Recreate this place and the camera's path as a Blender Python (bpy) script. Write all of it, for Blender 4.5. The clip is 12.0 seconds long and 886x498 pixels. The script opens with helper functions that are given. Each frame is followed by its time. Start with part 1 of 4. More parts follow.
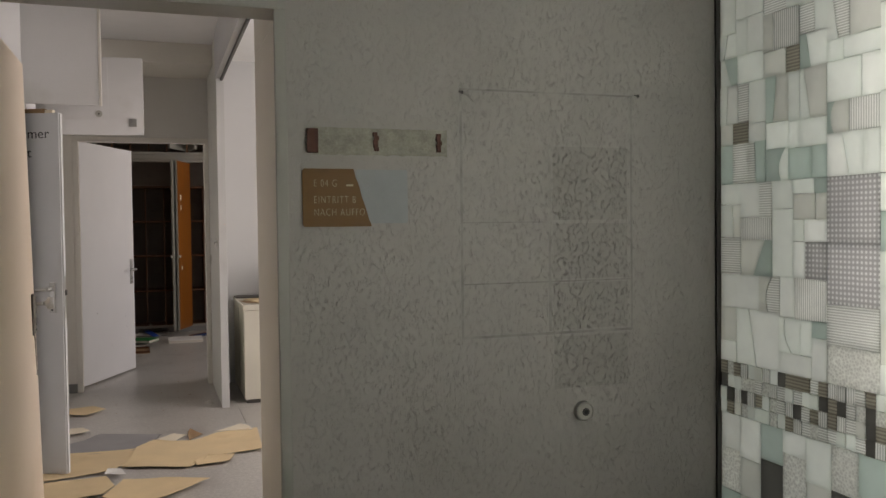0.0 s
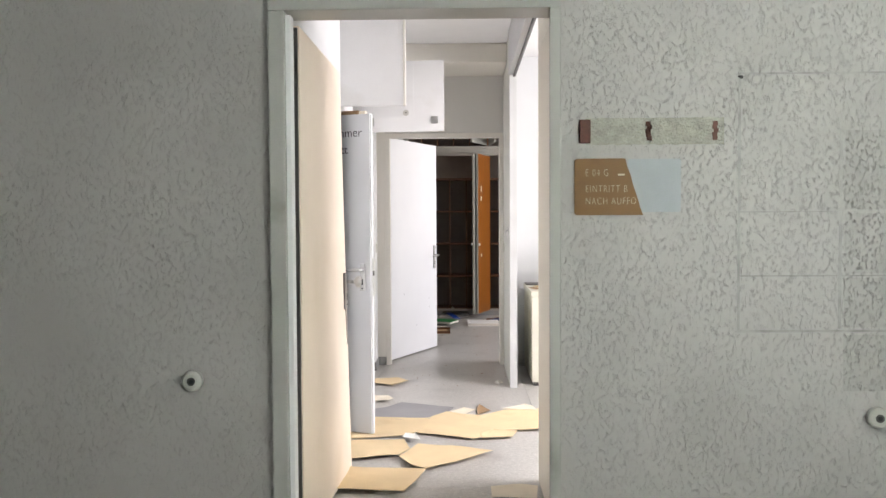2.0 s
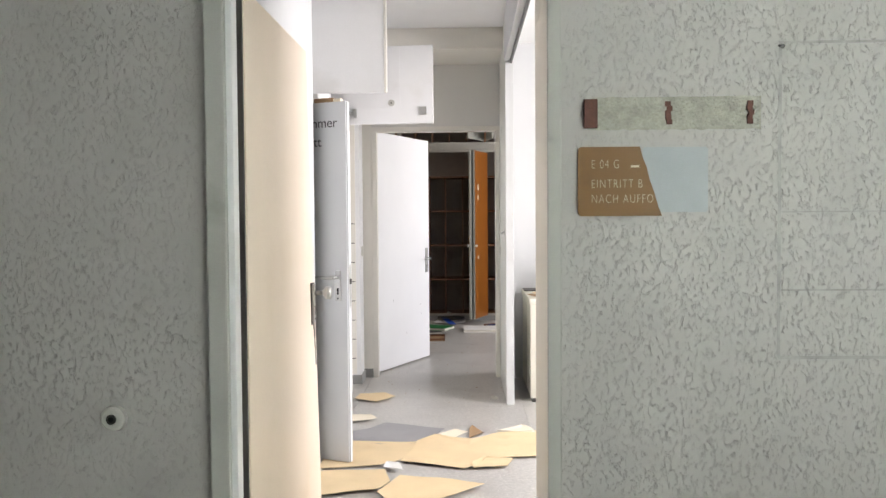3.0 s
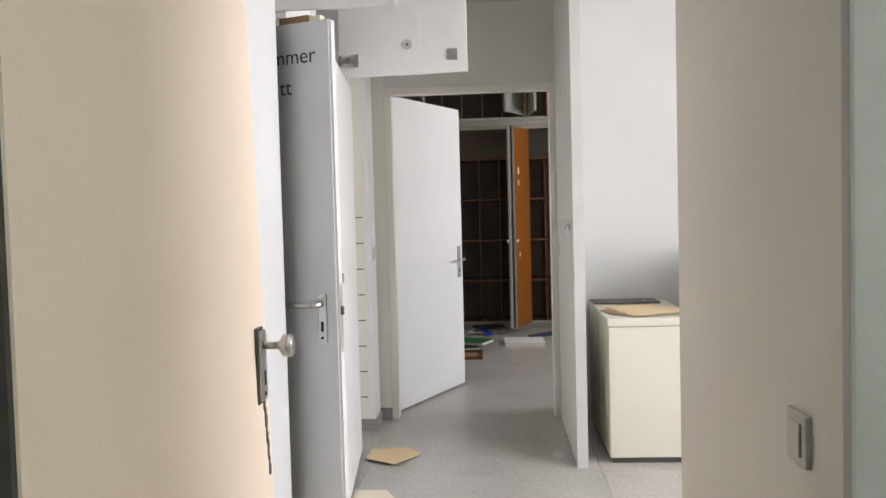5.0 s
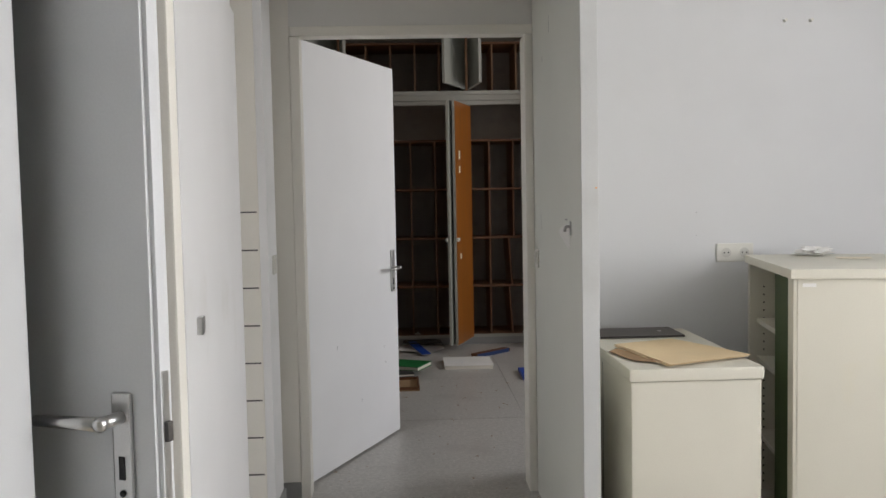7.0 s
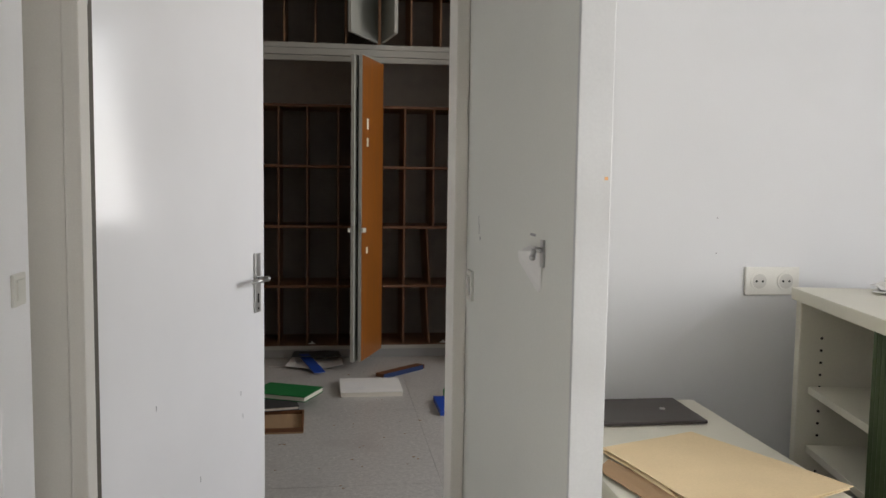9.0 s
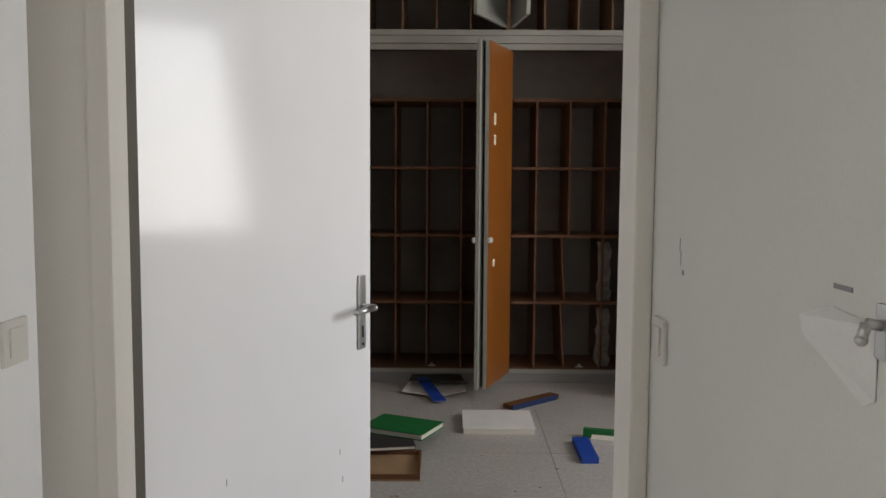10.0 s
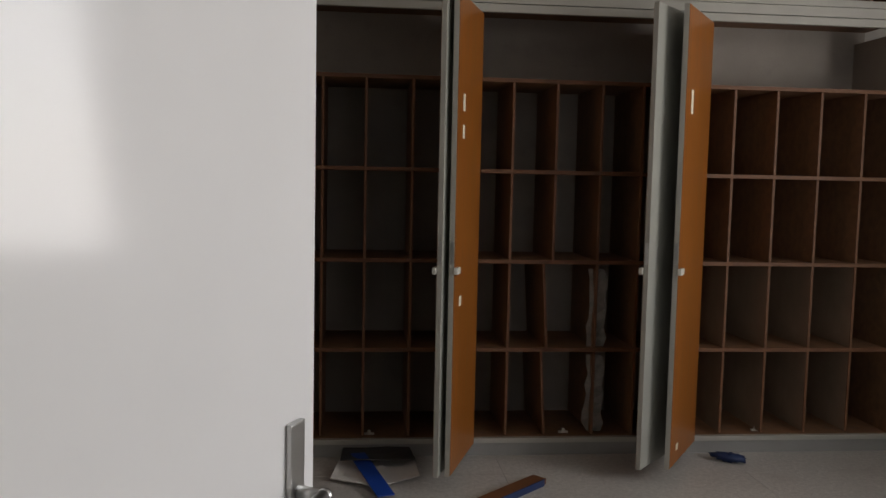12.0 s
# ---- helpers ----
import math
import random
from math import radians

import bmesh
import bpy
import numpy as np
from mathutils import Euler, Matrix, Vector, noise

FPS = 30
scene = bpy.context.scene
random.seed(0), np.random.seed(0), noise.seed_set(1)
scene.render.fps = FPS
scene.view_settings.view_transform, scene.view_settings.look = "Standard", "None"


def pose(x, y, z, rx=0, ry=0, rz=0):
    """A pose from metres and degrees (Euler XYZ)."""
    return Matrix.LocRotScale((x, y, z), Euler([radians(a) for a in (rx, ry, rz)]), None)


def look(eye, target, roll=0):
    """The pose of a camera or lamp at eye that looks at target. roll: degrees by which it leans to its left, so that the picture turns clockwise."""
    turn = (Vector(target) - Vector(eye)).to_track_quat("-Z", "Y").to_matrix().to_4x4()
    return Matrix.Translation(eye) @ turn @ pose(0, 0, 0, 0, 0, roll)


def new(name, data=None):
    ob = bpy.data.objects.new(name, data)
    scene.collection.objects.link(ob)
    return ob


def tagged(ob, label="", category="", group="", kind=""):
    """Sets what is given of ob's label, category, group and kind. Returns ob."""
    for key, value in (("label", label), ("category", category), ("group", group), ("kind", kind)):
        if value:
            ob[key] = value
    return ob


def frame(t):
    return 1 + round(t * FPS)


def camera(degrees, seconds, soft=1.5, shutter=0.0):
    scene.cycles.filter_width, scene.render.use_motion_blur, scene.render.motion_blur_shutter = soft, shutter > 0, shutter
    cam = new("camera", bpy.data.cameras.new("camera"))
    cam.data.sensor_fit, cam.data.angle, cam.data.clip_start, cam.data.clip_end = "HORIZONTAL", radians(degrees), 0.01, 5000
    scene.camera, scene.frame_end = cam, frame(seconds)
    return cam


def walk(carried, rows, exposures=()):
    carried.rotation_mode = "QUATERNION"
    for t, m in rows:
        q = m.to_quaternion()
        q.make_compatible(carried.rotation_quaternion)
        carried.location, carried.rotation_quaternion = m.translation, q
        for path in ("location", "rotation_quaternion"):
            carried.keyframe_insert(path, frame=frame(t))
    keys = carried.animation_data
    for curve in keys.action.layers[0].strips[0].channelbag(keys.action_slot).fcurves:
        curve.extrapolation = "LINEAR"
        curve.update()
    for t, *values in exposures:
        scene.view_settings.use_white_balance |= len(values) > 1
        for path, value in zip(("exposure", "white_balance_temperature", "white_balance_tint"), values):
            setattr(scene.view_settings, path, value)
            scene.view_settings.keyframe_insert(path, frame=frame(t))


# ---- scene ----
cam = camera(56.0, 12.0)
PATH = [
    (0, (0.029, -0.170, 1.334), (0.683, 1.719, 1.280), -0.70),
    (0.5, (0.040, -0.280, 1.327), (0.522, 1.661, 1.282), -0.10),
    (1, (0.039, -0.442, 1.320), (0.291, 1.542, 1.278), 0.00),
    (1.5, (0.039, -0.472, 1.318), (0.097, 1.526, 1.255), -0.10),
    (2, (0.125, -0.303, 1.322), (0.074, 1.695, 1.253), -0.30),
    (2.5, (0.215, -0.052, 1.333), (0.159, 1.946, 1.262), -0.25),
    (3, (0.196, 0.278, 1.330), (0.141, 2.276, 1.260), -0.40),
    (3.2, (0.196, 0.430, 1.350), (0.139, 2.428, 1.274), -0.41),
    (4.8, (0.068, 1.812, 1.328), (-0.033, 3.807, 1.241), -1.59),
    (5, (0.087, 2.003, 1.323), (-0.037, 3.997, 1.234), -1.50),
    (5.5, (0.030, 2.413, 1.346), (-0.093, 4.407, 1.261), -1.40),
    (6, (-0.039, 2.798, 1.340), (-0.079, 4.796, 1.254), -1.80),
    (6.5, (-0.065, 3.187, 1.331), (-0.017, 5.183, 1.219), -1.50),
    (7, (-0.064, 3.547, 1.330), (0.007, 5.543, 1.217), -1.10),
    (7.2, (-0.067, 3.707, 1.316), (0.072, 5.699, 1.205), -0.40),
    (8.8, (0.111, 4.833, 1.343), (0.444, 6.799, 1.181), 1.20),
    (9, (0.104, 4.964, 1.361), (0.370, 6.939, 1.194), 0.80),
    (9.5, (0.103, 5.305, 1.348), (0.187, 7.296, 1.179), 0.60),
    (10, (0.104, 5.694, 1.360), (0.079, 7.687, 1.196), 0.37),
    (10.5, (0.022, 6.050, 1.358), (-0.037, 8.043, 1.194), 0.43),
    (11, (-0.052, 6.391, 1.358), (-0.113, 8.384, 1.203), 0.40),
    (11.5, (-0.074, 6.783, 1.361), (-0.112, 8.777, 1.212), 0.60),
    (12, (-0.099, 7.150, 1.402), (0.100, 9.133, 1.233), 1.20),
]
EXPOSURES = [(0.0, -0.42, 7100, 17), (0.3, 0.2, 6900, 17), (0.6, 0.7, 6800, 16), (1.1, 1.05, 6650, 18), (1.6, 1.16, 6450, 16), (3.2, 1.1, 6400, 13), (4.8, 0.68, 6450, 13), (5.4, 0.5, 6350, 10), (7.2, 0.1, 6400, 10), (8.8, 0.24, 6450, 10), (9.5, 0.32, 6480, 10), (10.2, 0.16, 6500, 10), (10.7, -0.2, 6550, 10), (11.1, -0.32, 6550, 11), (11.5, -0.12, 6600, 11), (12.0, 0.03, 6600, 11)]
walk(cam, [(t, look(eye, target, roll)) for t, eye, target, roll in PATH], EXPOSURES)

# ---- world and light ----
world = bpy.data.worlds.new("sky")
scene.world = world
world.use_nodes = True
wn = world.node_tree.nodes
sky = wn.new("ShaderNodeTexSky")
sky.sky_type, sky.sun_disc = "NISHITA", False
sky.sun_elevation, sky.sun_rotation = radians(35), radians(120)
world.node_tree.links.new(sky.outputs[0], wn["Background"].inputs[0])
wn["Background"].inputs[1].default_value = 0.12


def area(name, eye, target, w, h, watts, color):
    d = bpy.data.lights.new(name, "AREA")
    d.shape, d.size, d.size_y, d.energy, d.color = "RECTANGLE", w, h, watts, color
    ob = new(name, d)
    ob.matrix_world = look(eye, target)
    return ob


DAY = (1.0, 0.975, 0.97)
area("office_window_light", (3.3, 4.15, 1.75), (0, 4.15, 1.7), 2.1, 1.6, 98, DAY)
area("archive_window_light", (3.56, 8.72, 1.75), (0, 8.4, 3.1), 2.0, 1.6, 71, DAY)
area("hall_glass_light", (2.85, 0.1, 1.62), (0, 0.1, 1.45), 3.5, 2.1, 106, (1.0, 0.932, 0.94))


# ---- materials ----
def mat(name, color, rough=0.6, metal=0.0, var=0.08, scale=6.0, bump=0.05, bscale=220.0, dist=0.002, stretch=None, stain=None, spec=0.5, coat=0.0):
    """A surface with broad blotches, fine grain and fine relief, in metres."""
    m = bpy.data.materials.new(name)
    m.use_nodes = True
    nt = m.node_tree
    n, ln = nt.nodes, nt.links
    b = n["Principled BSDF"]
    b.inputs["Metallic"].default_value = metal
    b.inputs["Specular IOR Level"].default_value = spec
    b.inputs["Coat Weight"].default_value = coat
    tc = n.new("ShaderNodeTexCoord")
    src = tc.outputs["Object"]
    if stretch:
        mp = n.new("ShaderNodeMapping")
        mp.inputs["Scale"].default_value = stretch
        ln.new(src, mp.inputs[0])
        src = mp.outputs[0]
    big, fine = n.new("ShaderNodeTexNoise"), n.new("ShaderNodeTexNoise")
    for t, s, d in ((big, scale, 4), (fine, bscale, 3)):
        t.inputs["Scale"].default_value, t.inputs["Detail"].default_value = s, d
        ln.new(src, t.inputs["Vector"])
    rgb = n.new("ShaderNodeRGB")
    rgb.outputs[0].default_value = (*color, 1)
    out = rgb.outputs[0]
    for tex, amount in ((big, var), (fine, var * 0.6)):
        mr = n.new("ShaderNodeMapRange")
        mr.inputs["From Min"].default_value, mr.inputs["From Max"].default_value = 0.3, 0.7
        mr.inputs["To Min"].default_value, mr.inputs["To Max"].default_value = 1 - amount, 1 + amount * 0.5
        ln.new(tex.outputs[0], mr.inputs[0])
        hs = n.new("ShaderNodeHueSaturation")
        ln.new(mr.outputs[0], hs.inputs["Value"])
        ln.new(out, hs.inputs["Color"])
        out = hs.outputs[0]
    if stain:
        tint, size, low, high = stain
        st = n.new("ShaderNodeTexNoise")
        st.inputs["Scale"].default_value, st.inputs["Detail"].default_value = size, 6
        ln.new(tc.outputs["Object"], st.inputs["Vector"])
        mr = n.new("ShaderNodeMapRange")
        mr.inputs["From Min"].default_value, mr.inputs["From Max"].default_value = low, high
        ln.new(st.outputs[0], mr.inputs[0])
        mx = n.new("ShaderNodeMix")
        mx.data_type = "RGBA"
        ln.new(mr.outputs[0], mx.inputs[0])
        ln.new(out, mx.inputs[6])
        mx.inputs[7].default_value = (*tint, 1)
        out = mx.outputs[2]
    ln.new(out, b.inputs["Base Color"])
    rr = n.new("ShaderNodeMapRange")
    rr.inputs["To Min"].default_value, rr.inputs["To Max"].default_value = max(0.03, rough - 0.08), min(1, rough + 0.08)
    ln.new(big.outputs[0], rr.inputs[0])
    ln.new(rr.outputs[0], b.inputs["Roughness"])
    bp = n.new("ShaderNodeBump")
    bp.inputs["Strength"].default_value, bp.inputs["Distance"].default_value = bump, dist
    ln.new(fine.outputs[0], bp.inputs["Height"])
    ln.new(bp.outputs[0], b.inputs["Normal"])
    return m


def embossed(name, color, strength=1.0):
    """Painted wallpaper with short raised squiggles a centimetre or two long."""
    m = mat(name, color, 0.5, var=0.07, scale=1.6, bump=0.12, bscale=420, stain=((color[0] * 0.8, color[1] * 0.8, color[2] * 0.78), 1.1, 0.55, 0.8))
    n, ln = m.node_tree.nodes, m.node_tree.links
    tc = n.new("ShaderNodeTexCoord")
    layers = []
    for turn, size, seed in ((0.45, 108, 0.0), (-0.6, 96, 7.3)):
        mp = n.new("ShaderNodeMapping")
        mp.inputs["Scale"].default_value = (1.3, 1.3, 0.72)
        mp.inputs["Rotation"].default_value = (0, turn, 0)
        mp.inputs["Location"].default_value = (seed, seed, seed)
        ln.new(tc.outputs["Object"], mp.inputs[0])
        tex = n.new("ShaderNodeTexNoise")
        tex.inputs["Scale"].default_value, tex.inputs["Detail"].default_value = size, 1.5
        tex.inputs["Distortion"].default_value = 0.9
        ln.new(mp.outputs[0], tex.inputs["Vector"])
        off = n.new("ShaderNodeMath")
        off.operation = "SUBTRACT"
        off.inputs[1].default_value = 0.5
        ln.new(tex.outputs[0], off.inputs[0])
        ab = n.new("ShaderNodeMath")
        ab.operation = "ABSOLUTE"
        ln.new(off.outputs[0], ab.inputs[0])
        ridge = n.new("ShaderNodeMapRange")
        ridge.interpolation_type = "SMOOTHSTEP"
        ridge.inputs["From Min"].default_value, ridge.inputs["From Max"].default_value = 0.0, 0.036
        ridge.inputs["To Min"].default_value, ridge.inputs["To Max"].default_value = 1.0, 0.0
        ln.new(ab.outputs[0], ridge.inputs[0])
        gate = n.new("ShaderNodeTexNoise")
        gate.inputs["Scale"].default_value, gate.inputs["Detail"].default_value = 70, 1
        ln.new(mp.outputs[0], gate.inputs["Vector"])
        gr = n.new("ShaderNodeMapRange")
        gr.inputs["From Min"].default_value, gr.inputs["From Max"].default_value = 0.55, 0.63
        ln.new(gate.outputs[0], gr.inputs[0])
        mul = n.new("ShaderNodeMath")
        mul.operation = "MULTIPLY"
        ln.new(ridge.outputs[0], mul.inputs[0])
        ln.new(gr.outputs[0], mul.inputs[1])
        layers.append(mul.outputs[0])
    top = n.new("ShaderNodeMath")
    top.operation = "MAXIMUM"
    ln.new(layers[0], top.inputs[0])
    ln.new(layers[1], top.inputs[1])
    bp = n.new("ShaderNodeBump")
    bp.inputs["Strength"].default_value, bp.inputs["Distance"].default_value = strength, 0.0016
    ln.new(top.outputs[0], bp.inputs["Height"])
    old = n["Principled BSDF"].inputs["Normal"].links[0].from_socket
    ln.new(old, bp.inputs["Normal"])
    ln.new(bp.outputs[0], n["Principled BSDF"].inputs["Normal"])
    return m


WALLPAPER = embossed("sage_wallpaper", (0.445, 0.425, 0.406))
WALLPAPER_PLAIN = mat("sage_plain", (0.41, 0.41, 0.39), 0.6, var=0.1, scale=3, bump=0.3, bscale=160)
FRAME_PAINT = mat("sage_enamel", (0.435, 0.43, 0.40), 0.35, var=0.06, stain=((0.3, 0.3, 0.26), 3, 0.62, 0.75))
WHITE_WALL = mat("white_wall", (0.615, 0.62, 0.625), 0.75, var=0.03, scale=1.2, bump=0.15, bscale=300, stain=((0.54, 0.545, 0.54), 0.9, 0.55, 0.85))
# Unseen archive walls and ceiling; tone picked to control bounce into the closet.
BOUNCE_WALL = mat("archive_bounce_paint", (0.54, 0.52, 0.48), 0.8, var=0.08, scale=1.5)
PARTITION = mat("partition_grey", (0.69, 0.695, 0.64), 0.6, var=0.05, scale=1.6, bump=0.1, bscale=260, stain=((0.6, 0.6, 0.55), 1.7, 0.6, 0.8))
GREY_WALL = mat("pale_grey_wall", (0.70, 0.69, 0.66), 0.7, var=0.04, scale=1.5, bump=0.12, bscale=300, stain=((0.5, 0.5, 0.48), 1.4, 0.58, 0.8))
CREAM_WALL = mat("cream_paint", (0.80, 0.775, 0.71), 0.6, var=0.05, scale=2)
CEILING = mat("ceiling_white", (0.88, 0.88, 0.88), 0.85, var=0.02)
WHITE_GLOSS = mat("white_lacquer", (0.86, 0.86, 0.865), 0.11, spec=0.34, var=0.02, scale=2, bump=0.06, bscale=5, dist=0.008)
WHITE_SATIN = mat("white_satin", (0.78, 0.78, 0.78), 0.4, var=0.04, scale=3, stain=((0.66, 0.65, 0.62), 2.5, 0.6, 0.8))
EDGE_BOARD = mat("edge_board", (0.55, 0.56, 0.55), 0.5, var=0.05, scale=3, stain=((0.47, 0.475, 0.46), 2.0, 0.6, 0.8))
GREY_SATIN = mat("grey_satin", (0.66, 0.67, 0.68), 0.4, var=0.04, scale=3)
BEIGE_DOOR = mat("beige_laminate", (0.85, 0.72, 0.59), 0.4, var=0.05, scale=1.8, stretch=(1, 1, 0.35), stain=((0.77, 0.645, 0.495), 2.2, 0.56, 0.8))
CREAM_STEEL = mat("cream_steel", (0.65, 0.625, 0.53), 0.42, var=0.04, scale=2.5, stain=((0.66, 0.62, 0.48), 3.5, 0.6, 0.78))
GREEN_SHUTTER = mat("green_shutter", (0.05, 0.075, 0.03), 0.5, var=0.1)
STEEL = mat("brushed_steel", (0.55, 0.55, 0.54), 0.3, metal=1.0, var=0.08, bscale=500)
DARK_METAL = mat("dark_metal", (0.10, 0.095, 0.09), 0.45, metal=0.6)
BLACK = mat("black_gap", (0.012, 0.012, 0.012), 0.7)
INK = mat("dark_lettering", (0.05, 0.05, 0.055), 0.6)
BROWN_PLASTIC = mat("brown_plastic", (0.20, 0.105, 0.03), 0.42, var=0.08, scale=7, stain=((0.15, 0.075, 0.02), 5, 0.55, 0.75))
LETTER = mat("cream_lettering", (0.62, 0.57, 0.42), 0.6)
PATCH = mat("pale_blue_patch", (0.40, 0.425, 0.445), 0.55, var=0.05, scale=9)
PLASTER = mat("bare_plaster", (0.40, 0.39, 0.33), 0.95, var=0.22, scale=22, bump=0.9, bscale=130, dist=0.004)
RUST = mat("rust_brown", (0.13, 0.06, 0.045), 0.9, var=0.25, scale=30)
GHOST = mat("dust_line", (0.385, 0.372, 0.352), 0.8, var=0.25, scale=12)
GHOST_FILL = embossed("faded_wallpaper", (0.395, 0.377, 0.355), 1.5)
GREY_PLASTIC = mat("grey_plastic", (0.50, 0.49, 0.45), 0.5, var=0.05)
SOCKET_WHITE = mat("old_white_plastic", (0.63, 0.62, 0.565), 0.4, var=0.05)
LINO = mat("grey_linoleum", (0.49, 0.475, 0.445), 0.36, var=0.2, scale=45, bump=0.12, bscale=130, stain=((0.36, 0.34, 0.32), 2.6, 0.52, 0.78))


def flecks(m, tint, size, low, high):
    """Small dark flecks pressed into a sheet floor."""
    n, ln = m.node_tree.nodes, m.node_tree.links
    base = n["Principled BSDF"].inputs["Base Color"].links[0].from_socket
    tc, tx, mr, mx = n.new("ShaderNodeTexCoord"), n.new("ShaderNodeTexNoise"), n.new("ShaderNodeMapRange"), n.new("ShaderNodeMix")
    tx.inputs["Scale"].default_value, tx.inputs["Detail"].default_value = size, 2
    ln.new(tc.outputs["Object"], tx.inputs["Vector"])
    mr.inputs["From Min"].default_value, mr.inputs["From Max"].default_value = low, high
    ln.new(tx.outputs[0], mr.inputs[0])
    mx.data_type = "RGBA"
    ln.new(mr.outputs[0], mx.inputs[0])
    ln.new(base, mx.inputs[6])
    mx.inputs[7].default_value = (*tint, 1)
    ln.new(mx.outputs[2], n["Principled BSDF"].inputs["Base Color"])


flecks(LINO, (0.30, 0.285, 0.27), 95, 0.60, 0.74)
flecks(LINO, (0.68, 0.66, 0.64), 70, 0.64, 0.76)
# Dark finish for the added hall slab that limits bounce light.
BOUNCE_FLOOR = mat("dark_bounce_floor", (0.13, 0.125, 0.11), 0.45, var=0.15, scale=30, stain=((0.09, 0.085, 0.08), 2.2, 0.5, 0.8))
GAP = mat("tile_joint", (0.36, 0.35, 0.34), 0.8)
SKIRTING = mat("grey_vinyl", (0.27, 0.27, 0.26), 0.5)
# Dark olive that puts the inner door's hinge-gap shade into colour.
GAP_SHADE = mat("olive_gap_shade", (0.11, 0.10, 0.08), 0.7)
MANILA = mat("manila_card", (0.72, 0.56, 0.335), 0.75, var=0.07, scale=5, stain=((0.64, 0.48, 0.28), 6, 0.6, 0.8))
PALE_CARD = mat("pale_card", (0.78, 0.71, 0.57), 0.75, var=0.06, scale=6)
GREY_CARD = mat("grey_card", (0.30, 0.295, 0.30), 0.7, var=0.08)
PAPER = mat("white_paper", (0.78, 0.77, 0.74), 0.85, var=0.04)
GREY_PAPER = mat("grey_paper", (0.26, 0.245, 0.22), 0.9, var=0.3, scale=25)
DARK_BOARD = mat("dark_brown_board", (0.055, 0.045, 0.04), 0.45, var=0.15, scale=8)
ORANGE_WOOD = mat("orange_veneer", (0.30, 0.10, 0.014), 0.42, var=0.22, scale=5, stretch=(9, 9, 0.7), bscale=80, coat=0.1)
SHELF_WOOD = mat("brown_shelf_wood", (0.23, 0.12, 0.06), 0.6, var=0.25, scale=7, stretch=(3, 3, 3), bscale=90)
SHELF_EDGE = mat("shelf_edge_wood", (0.15, 0.06, 0.021), 0.6, var=0.22, scale=14)
BACK_BOARD = mat("grey_hardboard", (0.385, 0.345, 0.30), 0.75, var=0.14, scale=3, stain=((0.27, 0.24, 0.21), 4, 0.58, 0.8))
# Lighter divider boards for the last bay's two lower rows.
PALE_BOARD = mat("pale_board", (0.30, 0.225, 0.165), 0.7, var=0.18, scale=6)
CLOSET_PAINT = mat("closet_paint", (0.33, 0.335, 0.30), 0.45, var=0.05)
RAIL_PAINT = mat("rail_paint", (0.38, 0.37, 0.33), 0.5, var=0.05)
BOOK_GREEN = mat("green_cloth", (0.012, 0.16, 0.04), 0.55, var=0.12, scale=10)
BOOK_BLUE = mat("blue_cloth", (0.012, 0.06, 0.36), 0.5, var=0.12, scale=10)
BLUE_DARK = mat("dark_blue_cloth", (0.012, 0.03, 0.10), 0.5, var=0.12, scale=10)
BOOK_DARK = mat("dark_cover", (0.035, 0.035, 0.035), 0.5)
PAGES = mat("book_pages", (0.70, 0.66, 0.58), 0.85, var=0.12, scale=4, stretch=(1, 1, 60))
CARTON = mat("brown_carton", (0.33, 0.21, 0.11), 0.85, var=0.1)
ORANGE_DOT = mat("orange_paint_speck", (0.75, 0.40, 0.15), 0.6)


